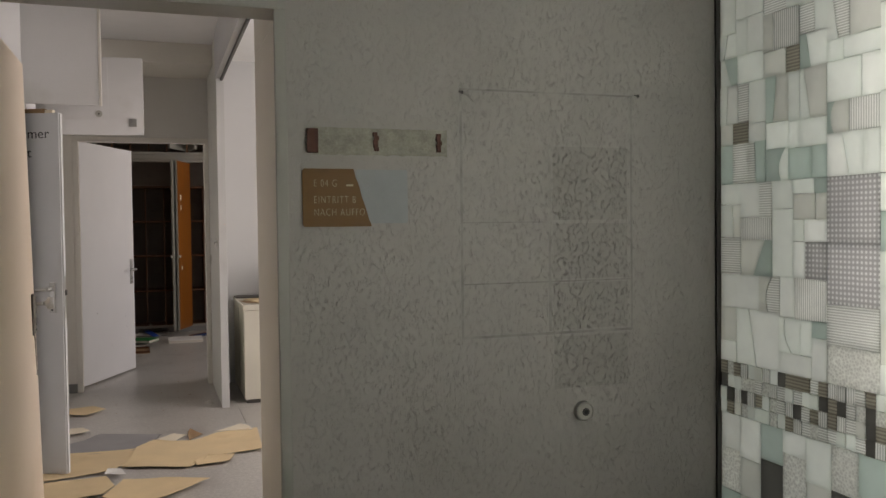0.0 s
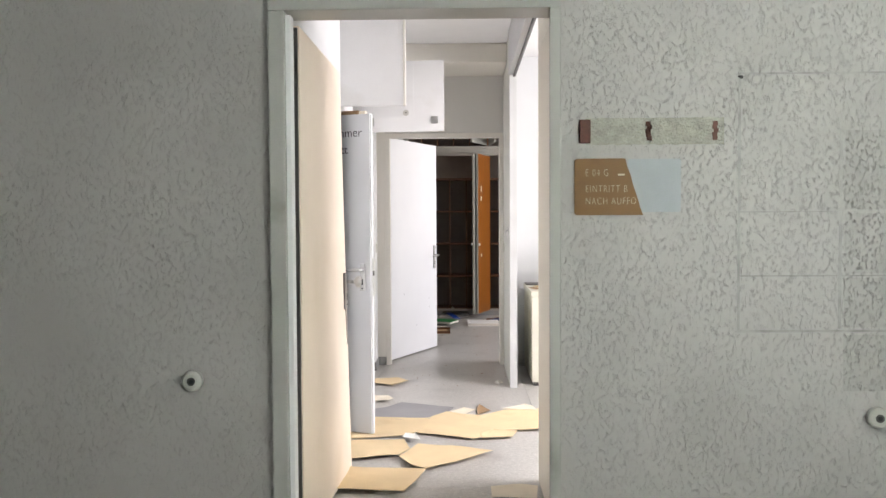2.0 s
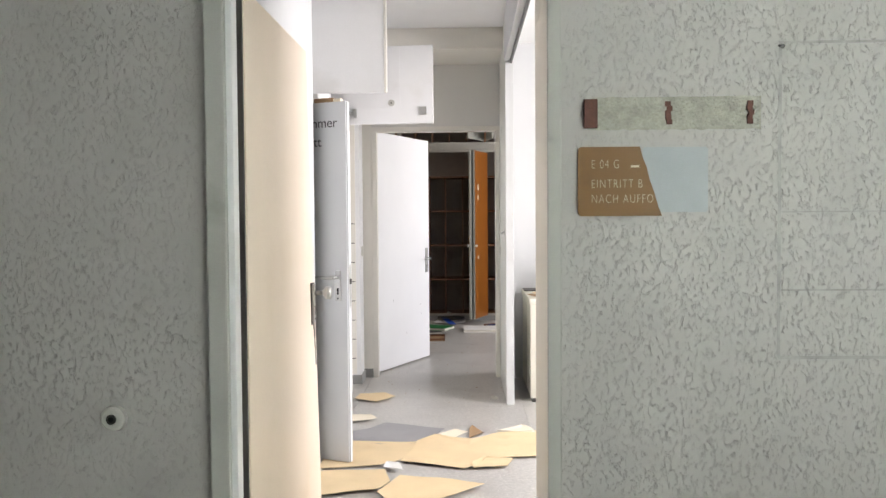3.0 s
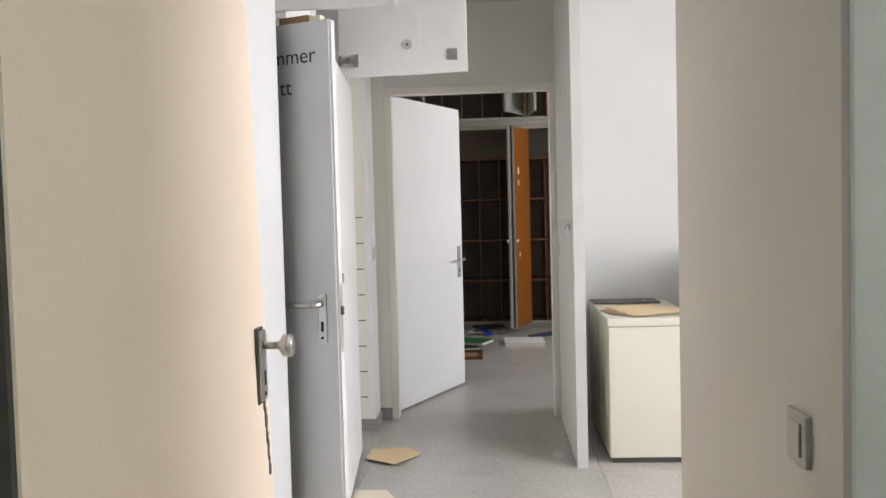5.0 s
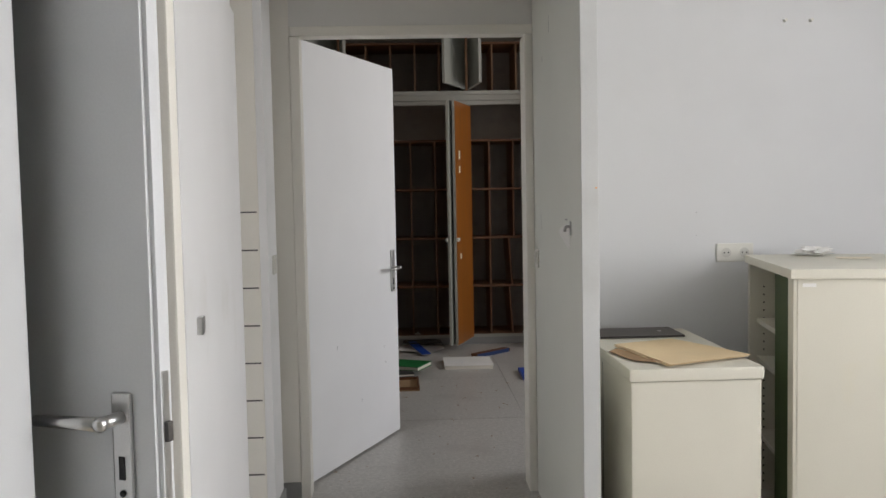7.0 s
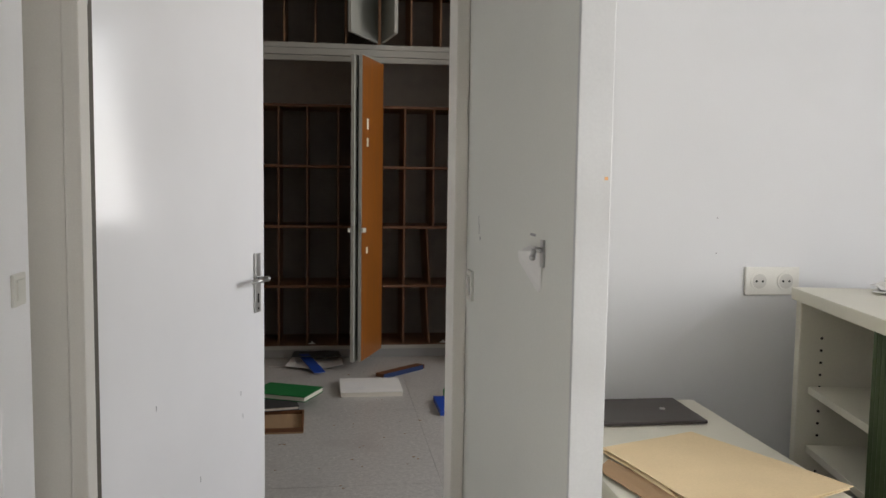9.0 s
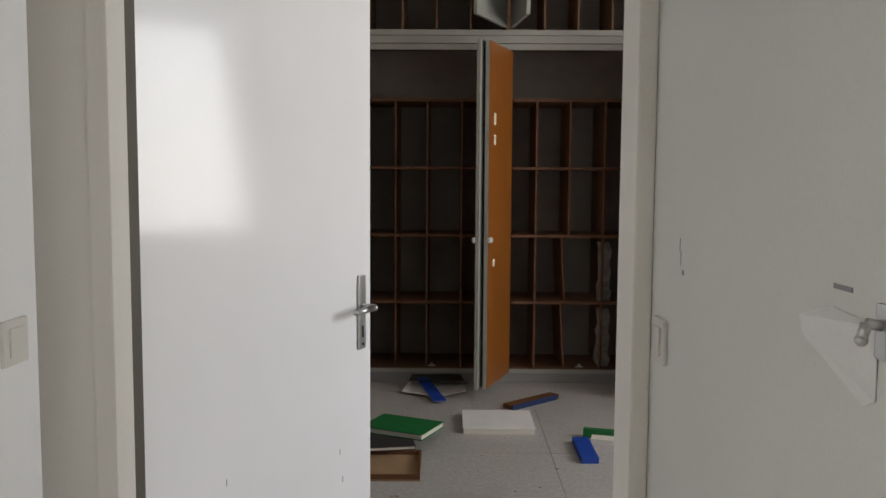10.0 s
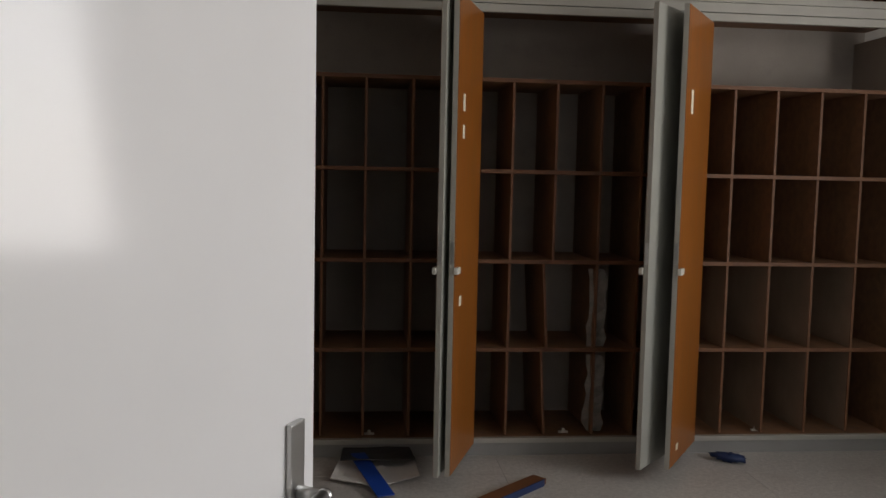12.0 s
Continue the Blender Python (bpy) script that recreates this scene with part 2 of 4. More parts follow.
def pane_mat(name, color, rough, clear, relief=None, pitch=0.008, depth=0.5):
    """Cast glass that lets scattered daylight through; relief: None, 'ribs', 'rods', 'grid' or 'hammered', its shading
    also put into the colour, as dark as depth says.
    """
    m = bpy.data.materials.new(name)
    m.use_nodes = True
    n, ln = m.node_tree.nodes, m.node_tree.links
    b = n["Principled BSDF"]
    b.inputs["Roughness"].default_value = rough
    tc = n.new("ShaderNodeTexCoord")
    tr = n.new("ShaderNodeBsdfTranslucent")
    oi = n.new("ShaderNodeObjectInfo")
    tone = n.new("ShaderNodeMapRange")
    tone.inputs["To Min"].default_value, tone.inputs["To Max"].default_value = 0.92, 1.05
    ln.new(oi.outputs["Random"], tone.inputs[0])
    cloud = n.new("ShaderNodeTexNoise")
    cloud.inputs["Scale"].default_value, cloud.inputs["Detail"].default_value = 9, 4
    ln.new(tc.outputs["Object"], cloud.inputs["Vector"])
    cm = n.new("ShaderNodeMapRange")
    cm.inputs["To Min"].default_value, cm.inputs["To Max"].default_value = 0.88, 1.1
    ln.new(cloud.outputs[0], cm.inputs[0])
    value = n.new("ShaderNodeMath")
    value.operation = "MULTIPLY"
    ln.new(tone.outputs[0], value.inputs[0])
    ln.new(cm.outputs[0], value.inputs[1])
    out, height = value.outputs[0], cloud.outputs[0]
    if relief:
        waves = []
        for axis in {"ribs": "Z", "rods": "Y", "grid": "YZ", "hammered": ""}[relief]:
            wv = n.new("ShaderNodeTexWave")
            wv.bands_direction = axis
            wv.inputs["Scale"].default_value = 0.314 / pitch
            wv.inputs["Distortion"].default_value = 0.6
            wv.inputs["Detail Scale"].default_value = 2
            ln.new(tc.outputs["Object"], wv.inputs["Vector"])
            waves.append(wv.outputs["Fac"])
        if relief == "hammered":
            vo = n.new("ShaderNodeTexVoronoi")
            vo.inputs["Scale"].default_value = 1 / pitch
            ln.new(tc.outputs["Object"], vo.inputs["Vector"])
            waves.append(vo.outputs["Distance"])
        height = waves[0]
        if len(waves) > 1:
            mn = n.new("ShaderNodeMath")
            mn.operation = "MULTIPLY"
            ln.new(waves[0], mn.inputs[0])
            ln.new(waves[1], mn.inputs[1])
            height = mn.outputs[0]
        # Dark and bright lines of the relief, painted into the colour.
        rib_shade = n.new("ShaderNodeMapRange")
        rib_shade.inputs["To Min"].default_value, rib_shade.inputs["To Max"].default_value = 1 - depth, 1.12
        ln.new(height, rib_shade.inputs[0])
        mu = n.new("ShaderNodeMath")
        mu.operation = "MULTIPLY"
        ln.new(out, mu.inputs[0])
        ln.new(rib_shade.outputs[0], mu.inputs[1])
        out = mu.outputs[0]
    hs = n.new("ShaderNodeHueSaturation")
    hs.inputs["Color"].default_value = (*color, 1)
    ln.new(out, hs.inputs["Value"])
    ln.new(hs.outputs[0], b.inputs["Base Color"])
    ln.new(hs.outputs[0], tr.inputs["Color"])
    bp = n.new("ShaderNodeBump")
    bp.inputs["Strength"].default_value, bp.inputs["Distance"].default_value = (0.8, 0.003) if relief else (0.15, 0.004)
    ln.new(height, bp.inputs["Height"])
    ln.new(bp.outputs[0], b.inputs["Normal"])
    mix = n.new("ShaderNodeMixShader")
    mix.inputs[0].default_value = clear
    ln.new(b.outputs[0], mix.inputs[1])
    ln.new(tr.outputs[0], mix.inputs[2])
    ln.new(mix.outputs[0], n["Material Output"].inputs[0])
    return m


MILK = pane_mat("milk_glass", (0.87, 0.93, 0.885), 0.12, 0.85)
MINT = pane_mat("pale_mint_glass", (0.87, 0.92, 0.88), 0.12, 0.84)
SAGE = pane_mat("sage_glass", (0.80, 0.84, 0.79), 0.15, 0.83)
TEAL = pane_mat("teal_glass", (0.66, 0.755, 0.71), 0.1, 0.82)
RIBS = pane_mat("ribbed_glass", (0.86, 0.90, 0.86), 0.1, 0.83, "ribs", 0.010, 0.32)
RODS = pane_mat("reeded_glass", (0.86, 0.90, 0.86), 0.1, 0.83, "rods", 0.011, 0.32)
WAFFLE = pane_mat("waffle_glass", (0.92, 0.95, 0.93), 0.06, 0.84, "grid", 0.019, 0.42)
HAMMERED = pane_mat("hammered_glass", (0.86, 0.90, 0.85), 0.06, 0.82, "hammered", 0.011, 0.35)
SMOKE = pane_mat("smoke_glass", (0.32, 0.33, 0.31), 0.08, 0.72)
BRONZE = pane_mat("bronze_glass", (0.58, 0.58, 0.51), 0.08, 0.76, "ribs", 0.013, 0.35)


# ---- mesh helpers ----
def box(bm, lo, hi, bevel=0.0, m=None):
    lo, hi = Vector(lo), Vector(hi)
    r = bmesh.ops.create_cube(bm, size=1.0)
    vs = r["verts"]
    for v in vs:
        v.co = Vector(((lo[i] + hi[i]) / 2 + v.co[i] * (hi[i] - lo[i]) for i in range(3)))
    if bevel:
        es = list({e for v in vs for e in v.link_edges})
        out = bmesh.ops.bevel(bm, geom=es, offset=bevel, segments=2, affect="EDGES", profile=0.7)
        vs = list({v for f in out["faces"] for v in f.verts} | {v for v in vs if v.is_valid})
    if m is not None:
        bmesh.ops.transform(bm, matrix=m, verts=vs)
    return vs


def cyl(bm, a, b, r, seg=20, r2=None):
    a, b = Vector(a), Vector(b)
    d = b - a
    m = Matrix.Translation((a + b) / 2) @ d.to_track_quat("Z", "Y").to_matrix().to_4x4()
    return bmesh.ops.create_cone(bm, cap_ends=True, segments=seg, radius1=r, radius2=r if r2 is None else r2, depth=d.length, matrix=m)["verts"]


def part(name, bm, material, parent=None, label="", smooth=False):
    me = bpy.data.meshes.new(name)
    bmesh.ops.recalc_face_normals(bm, faces=bm.faces)
    bm.to_mesh(me)
    bm.free()
    me.materials.append(material)
    if smooth:
        for p in me.polygons:
            p.use_smooth = True
    ob = new(name, me)
    if parent is not None:
        ob.parent = parent
    if label:
        ob["label"] = label
    return ob


def boxpart(name, lo, hi, material, parent=None, label="", bevel=0.003):
    bm = bmesh.new()
    box(bm, lo, hi, bevel)
    return part(name, bm, material, parent, label)


def cylpart(name, a, b, r, material, parent=None, label="", seg=20, r2=None):
    bm = bmesh.new()
    cyl(bm, a, b, r, seg, r2)
    return part(name, bm, material, parent, label)


def empty(name, label, category, m=None, group="", kind=""):
    ob = new(name)
    if m is not None:
        ob.matrix_world = m
    return tagged(ob, label, category, group, kind)


def structure(name, lo, hi, material, label, category="wall", bevel=0.0):
    return tagged(boxpart(name, lo, hi, material, bevel=bevel), label, category, kind="structure")


def slab(name, pieces, material, label, category="wall"):
    """A wall of several blocks in one mesh."""
    bm = bmesh.new()
    for lo, hi in pieces:
        box(bm, lo, hi)
    return tagged(part(name, bm, material), label, category, kind="structure")


def sheet(name, pts, material, thick=0.002, parent=None, label="", curl=0.0, z=0.0):
    """A card or paper sheet with the outline pts, lying at height z, its edges slightly lifted."""
    bm = bmesh.new()
    c = Vector((sum(p[0] for p in pts) / len(pts), sum(p[1] for p in pts) / len(pts), 0))
    rings = []
    for k, s in enumerate((1.0, 0.72, 0.36)):
        ring = []
        for i, p in enumerate(pts):
            q = pts[(i + 1) % len(pts)]
            for u in (0.0, 0.33, 0.66):
                v = Vector((p[0] + (q[0] - p[0]) * u, p[1] + (q[1] - p[1]) * u, 0))
                w = c + (v - c) * s
                lift = curl * s * s * (0.5 + 0.5 * noise.noise(w * 7.0 + Vector((len(pts), z * 90, 3))))
                ring.append(bm.verts.new((w.x, w.y, z + max(0.0, lift))))
        rings.append(ring)
    for a, b in zip(rings, rings[1:]):
        for i in range(len(a)):
            j = (i + 1) % len(a)
            bm.faces.new((a[i], a[j], b[j], b[i]))
    bm.faces.new(rings[-1])
    bmesh.ops.recalc_face_normals(bm, faces=bm.faces)
    g = bmesh.ops.extrude_face_region(bm, geom=bm.faces[:])
    for v in g["geom"]:
        if isinstance(v, bmesh.types.BMVert):
            v.co.z += thick
    return part(name, bm, material, parent, label)


def text(name, body, size, m, material, parent, label="", space=1.0, thin=0.0):
    cu = bpy.data.curves.new(name, "FONT")
    cu.body, cu.size, cu.extrude, cu.space_character, cu.offset = body, size, 0.0004, space, thin
    tmp = new(name + "_curve", cu)
    me = bpy.data.meshes.new_from_object(tmp.evaluated_get(bpy.context.evaluated_depsgraph_get()))
    bpy.data.objects.remove(tmp)
    me.materials.clear()
    me.materials.append(material)
    ob = new(name, me)
    ob.parent = parent
    ob.matrix_basis = m
    if label:
        ob["label"] = label
    return ob


# ---- the shell ----
WY = 2.905     # face of the hall wall with the first door
DY = 7.45      # face of the wall with the second door
WF = 7.280     # passage face of that wall
CZ = 2.78
FZ = 3.10      # archive ceiling

slab("floor", [((-3.5, -3.5, -0.12), (4.2, 12.2, -0.004))], GAP, "grey screed under the worn linoleum floor", "floor")
slab("wall_hall", [((-3.0, WY, 0), (-0.6, WY + 0.14, CZ)), ((0.562, WY, 0), (2.385, WY + 0.14, CZ)), ((-0.6, WY, 2.155), (0.562, WY + 0.14, CZ)), ((0.488, WY, 0), (0.562, WY + 0.012, 2.155))],
     WALLPAPER, "sage green wall with crinkled embossed wallpaper")
# Added out of sight so less light bounces up the hall wall.
structure("bounce_floor_hall", (-2.99, -2.99, 0.001), (2.36, WY - 0.03, 0.005), BOUNCE_FLOOR, "unseen dark slab added to cut floor bounce in the hall", "floor")
structure("wall_hall_left", (-3.12, -3.0, 0), (-3.0, WY + 0.14, CZ), WALLPAPER_PLAIN, "plain sage green wall of the hall")
structure("wall_hall_back", (-3.12, -3.12, 0), (2.5, -3.0, CZ), WALLPAPER_PLAIN, "plain sage green wall of the hall")
structure("ceiling_hall", (-3.12, -3.12, CZ), (2.6, WY + 0.14, CZ + 0.1), CEILING, "flat white painted hall ceiling", "ceiling")
structure("wall_return", (0.498, WY + 0.0125, 0), (0.561, 3.90, 2.154), CREAM_WALL, "short cream painted wall beside the door", bevel=0.004)
structure("wall_return_upper", (0.498, WY + 0.141, 2.155), (0.561, 3.90, CZ), CREAM_WALL, "cream painted wall above the short return")
structure("ceiling_passage", (-1.6, WY + 0.14, CZ), (3.34, DY + 0.12, CZ + 0.1), CEILING, "flat white painted office ceiling", "ceiling")
structure("beam", (0.474, 3.901, 2.45), (0.536, 6.222, CZ), WHITE_WALL, "white boxed beam over the wide opening", "beam", 0.003)
structure("soffit", (-0.66, 6.62, 2.62), (0.482, WF - 0.001, CZ - 0.001), CREAM_WALL, "cream boxed soffit above the inner door", "soffit", 0.004)
structure("curtain_track", (0.512, 3.91, 2.432), (0.528, 6.215, 2.4495), DARK_METAL, "dark metal track under the beam", "track")
structure("wall_partition", (0.483, 6.236, 0), (0.537, DY, CZ), PARTITION, "slim pale grey partition wall with a white end", bevel=0.004)
structure("partition_end", (0.482, 6.224, 0), (0.538, 6.2355, CZ), EDGE_BOARD, "pale grey edge board capping the slim partition wall", "trim", 0.002)
structure("wall_office_back", (0.5385, 7.230, 0), (3.2, DY + 0.12, CZ), WHITE_WALL, "white painted office wall with nail holes")
slab("wall_archive_door", [((-1.7, WF, 0), (-0.72, DY + 0.12, FZ)), ((-0.593, WF, 2.111), (0.4825, WF + 0.11, FZ)), ((0.552, DY + 0.121, CZ - 0.2), (3.42, DY + 0.2, FZ))],
     GREY_WALL, "pale painted wall above the inner door")
slab("wall_office_window", [((3.2, 3.04, 0), (3.34, DY + 0.12, 0.9)), ((3.2, 3.04, 2.6), (3.34, DY + 0.12, CZ)), ((3.2, 3.04, 0.9), (3.34, 3.11, 2.6)), ((3.2, 5.24, 0.9), (3.34, DY + 0.12, 2.6))],
     WHITE_WALL, "white office wall with a wide window")
structure("wall_office_front", (2.42, WY, 0), (3.34, WY + 0.14, CZ), WHITE_WALL, "plain white office wall")
structure("wall_left", (-1.6, WY + 0.14, 0), (-1.5, DY, CZ), WHITE_WALL, "white wall of the side room")
structure("wall_passage_left", (-0.72, WY + 0.14, 0), (-0.62, 4.755, CZ), WHITE_WALL, "white passage wall behind the beige door")
structure("wall_passage_upper", (-0.735, 4.755, 2.01), (-0.66, 5.6, CZ), WHITE_WALL, "white wall above the side opening")
# archive
structure("ceiling_archive", (-1.8, DY + 0.12, FZ), (3.6, 12.1, FZ + 0.1), BOUNCE_WALL, "unseen archive ceiling toned for bounce light", "ceiling")
structure("wall_archive_left", (-1.8, DY + 0.12, 0), (-1.68, 12.0, FZ), BOUNCE_WALL, "plain pale grey archive wall")
structure("wall_archive_back", (-1.8, 11.76, 0), (3.6, 11.9, FZ), BOUNCE_WALL, "plain pale grey archive wall")
# Unseen wall, thickened so its reveal blocks slanting lamp light.
slab("wall_archive_window", [((3.3, DY + 0.2, 0), (3.55, 12.0, 0.9)), ((3.3, DY + 0.2, 2.65), (3.55, 12.0, FZ)), ((3.3, DY + 0.2, 0.9), (3.55, 7.65, 2.65)), ((3.3, 9.79, 0.9), (3.55, 12.0, 2.65))],
     BOUNCE_WALL, "pale grey archive wall with a window")
structure("pillar", (-0.80, 6.99, 0), (-0.660, 7.20, CZ), WHITE_SATIN, "narrow white painted pillar", "pillar", 0.004)
structure("wall_recess", (-0.7195, WF - 0.002, 0), (-0.593, WF + 0.11, FZ), CREAM_WALL, "cream wall recess beside the inner door")
structure("baseboard", (-0.798, 6.98, 0), (-0.651, 7.209, 0.075), SKIRTING, "grey vinyl skirting round the pillar", "baseboard", 0.002)
structure("baseboard_recess", (-0.744, WF - 0.011, 0), (-0.593, WF - 0.001, 0.075), SKIRTING, "grey vinyl skirting beside the inner door", "baseboard", 0.002)
# slotted strip on the pillar's front
strip = empty("slotted_strip", "cream slotted panel on the pillar front", "panel")
boxpart("panel", (-0.797, 6.981, 0.08), (-0.694, 6.9895, CZ), CREAM_WALL, strip, bevel=0.002)
for k in range(8):
    boxpart("slot", (-0.79, 6.9785, 0.209 + 0.1558 * k), (-0.701, 6.9822, 0.215 + 0.1558 * k), DARK_METAL, strip, "dark slot", 0.0)


# ---- windows out of sight that light the rooms ----
def window(name, x, y0, y1, z0, z1, label):
    w = empty(name, label, "window", kind="structure")
    for lo, hi in (((x, y0, z0), (x + 0.06, y1, z0 + 0.06)), ((x, y0, z1 - 0.06), (x + 0.06, y1, z1)), ((x, y0, z0), (x + 0.06, y0 + 0.06, z1)), ((x, y1 - 0.06, z0), (x + 0.06, y1, z1)), ((x, (y0 + y1) / 2 - 0.04, z0), (x + 0.06, (y0 + y1) / 2 + 0.04, z1))):
        boxpart("window_frame", lo, hi, WHITE_SATIN, w)
    boxpart("window_sill", (x - 0.14, y0 - 0.02, z0 - 0.04), (x + 0.02, y1 + 0.02, z0 - 0.001), WHITE_SATIN, w)


window("window_1", 3.21, 3.12, 5.23, 0.905, 2.595, "white framed office window over the sill")
window("window_2", 3.31, 7.66, 9.78, 0.905, 2.645, "white framed archive window over the sill")


# ---- floor tiles ----
def tiles(x0, x1, y0, y1, size):
    fl = empty("linoleum_floor", "worn pale grey linoleum sheets with fine joints", "floor", kind="structure")
    bm = bmesh.new()
    box(bm, (0, 0, -0.0035), (size - 0.002, size - 0.002, 0.0), 0.0008)
    src = part("tile", bm, LINO, fl)
    nx, ny = math.ceil((x1 - x0) / size), math.ceil((y1 - y0) / size)
    for i in range(nx):
        for j in range(ny):
            if i or j:
                o = src.copy()
                scene.collection.objects.link(o)
            else:
                o = src
            o.parent = fl
            o.location = (x0 + i * size, y0 + j * size, random.uniform(-0.0004, 0.0))


tiles(-3.0, 4.0, -3.42, 12.0, 1.2)


# ---- door furniture ----
def lever(parent, m, low=-0.14, high=0.09, side=-1, knob=False, wide=0.04):
    """A handle plate with lever or knob; local x along the leaf, y out of the face, z up."""
    bm = bmesh.new()
    box(bm, (-wide / 2, 0, low), (wide / 2, 0.009, high), 0.003)
    hp = part("handle_plate", bm, STEEL, parent, "brushed metal handle plate")
    hp.matrix_basis = m
    bm = bmesh.new()
    box(bm, (-0.005, 0.0085, low * 0.72), (0.005, 0.0105, low * 0.45), 0.0)
    cyl(bm, (0, 0.0085, low * 0.88), (0, 0.0112, low * 0.88), 0.005, 12)
    part("keyhole", bm, BLACK, hp)
    bm = bmesh.new()
    cyl(bm, (0, 0.005, 0), (0, 0.05, 0), 0.0095, 16)
    if knob:
        cyl(bm, (0, 0.045, 0), (0, 0.055, 0), 0.012, 16)
        cyl(bm, (0, 0.05, 0), (0, 0.058, 0), 0.014, 24, 0.027)
        cyl(bm, (0, 0.058, 0), (0, 0.078, 0), 0.028, 28)
        cyl(bm, (0, 0.078, 0), (0, 0.083, 0), 0.028, 28, 0.022)
        part("knob", bm, STEEL, hp, "round brushed metal knob", True)
    else:
        bmesh.ops.create_uvsphere(bm, u_segments=16, v_segments=10, radius=0.0115, matrix=Matrix.Translation((0, 0.05, 0)))
        cyl(bm, (0, 0.05, 0), (-side * 0.115, 0.052, -0.002), 0.0105, 16, 0.0085)
        bmesh.ops.create_uvsphere(bm, u_segments=16, v_segments=10, radius=0.0085, matrix=Matrix.Translation((-side * 0.115, 0.052, -0.002)))
        part("lever", bm, STEEL, hp, "brushed metal lever", True)
    return hp


f1 = empty("door_frame_1", "sage enamelled steel door frame", "door frame", kind="structure")
boxpart("jamb", (-0.622, WY - 0.022, 0), (-0.5595, WY + 0.152, 2.124), FRAME_PAINT, f1, bevel=0.006)
boxpart("jamb", (0.451, WY - 0.024, 0), (0.494, WY - 0.0005, 2.124), FRAME_PAINT, f1, bevel=0.005)
boxpart("rebate", (0.470, WY, 0), (0.4875, WY + 0.024, 2.124), FRAME_PAINT, f1, bevel=0.003)
boxpart("head", (-0.622, WY - 0.022, 2.1245), (0.494, WY + 0.152, 2.17), FRAME_PAINT, f1, bevel=0.006)
boxpart("lining", (-0.559, WY + 0.0, 0), (-0.538, WY + 0.06, 2.112), WHITE_SATIN, f1, "pale door rebate", 0.004)
f2 = empty("door_frame_2", "cream painted steel frame of the inner door", "door frame", kind="structure")
boxpart("jamb", (-0.592, WF - 0.008, 0), (-0.548, WF + 0.083, 2.0675), CREAM_WALL, f2, bevel=0.006)
boxpart("jamb", (0.446, WF - 0.008, 0), (0.4825, WF + 0.145, 2.0675), CREAM_WALL, f2, bevel=0.006)
boxpart("head", (-0.592, WF - 0.008, 2.068), (0.4825, WF + 0.083, 2.1105), CREAM_WALL, f2, bevel=0.006)

# beige door, standing open into the passage
d1 = empty("beige_door", "beige laminate door standing open with a round knob", "door", pose(-0.532, WY + 0.125, 0, 0, 0, 89.7))
W1 = 1.045


def warped(name, lo, hi, material, parent, label=""):
    """A board twisted so that its foot stands out towards the free end."""
    bm = bmesh.new()
    box(bm, lo, hi)
    bmesh.ops.subdivide_edges(bm, edges=[e for e in bm.edges if abs(e.verts[0].co.y - e.verts[1].co.y) < 1e-5], cuts=11, use_grid_fill=True)
    for v in bm.verts:
        v.co.y -= WARP * (2.1 - v.co.z) * v.co.x / W1
    return part(name, bm, material, parent, label)


WARP = 0.022
warped("leaf", (0, -0.002, 0.012), (W1, 0.038, 2.098), BEIGE_DOOR, d1)
warped("edge", (W1 + 0.0002, -0.0015, 0.012), (W1 + 0.004, 0.0375, 2.098), WHITE_SATIN, d1, "white leaf edge")
# Dark strip stands in for the shaded gap beside the frame.
boxpart("hinge_gap_shade", (-0.012, 0.004, 0.02), (0.0, 0.034, 2.09), DARK_METAL, d1, "dark strip painting the shade of the hinge gap", 0.0)
boxpart("lock_plate", (W1 + 0.0035, -0.016, 0.87), (W1 + 0.006, 0.004, 1.10), STEEL, d1, "metal lock plate", 0.0005)
boxpart("back_plate", (W1 - 0.085, -0.0315, 0.862), (W1 - 0.035, -0.024, 1.05), DARK_METAL, d1, "dark back plate", 0.001)
lever(d1, pose(W1 - 0.06, -0.0315, 1.005, 0, 0, 180), -0.135, 0.038, knob=True)
bm = bmesh.new()
for k in range(9):
    a = k / 9
    box(bm, (W1 - 0.045 + 0.02 * a + 0.004 * (k % 2), -0.0315 - 0.003 * a, 0.84 - 0.19 * a), (W1 - 0.035 + 0.02 * a + 0.004 * (k % 3), -0.026 - 0.003 * a, 0.865 - 0.19 * a))
part("chip", bm, DARK_BOARD, d1, "dark splintered chip in the laminate")

# white room door with dark lettering, standing open across the side
d2 = empty("lettered_door", "white room door standing open with dark lettering", "door", pose(-1.355, 5.130, 0, 0, 0, -22))
W2 = 0.979
boxpart("leaf", (0, 0, 0.012), (W2, 0.04, 1.972), GREY_SATIN, d2, bevel=0.002)
boxpart("edge", (W2 - 0.012, 0.006, 0.012), (W2 + 0.008, 0.026, 1.967), GREY_SATIN, d2, "white rebated leaf edge", 0.002)
boxpart("lock_plate", (W2 + 0.0075, 0.009, 0.86), (W2 + 0.0092, 0.023, 1.09), STEEL, d2, "metal lock plate", 0.0005)
boxpart("latch", (W2 + 0.008, 0.01, 0.985), (W2 + 0.016, 0.022, 1.015), DARK_METAL, d2, "dark latch bolt", 0.002)
lever(d2, pose(W2 - 0.054, 0, 1.022, 0, 0, 180), -0.13, 0.035, wide=0.033)
text("lettering", "mmer", 0.075, pose(W2 - 0.233, -0.001, 1.836, 90, 0, 0), INK, d2)
text("lettering", "tt", 0.075, pose(W2 - 0.202, -0.001, 1.734, 90, 0, 0), INK, d2)
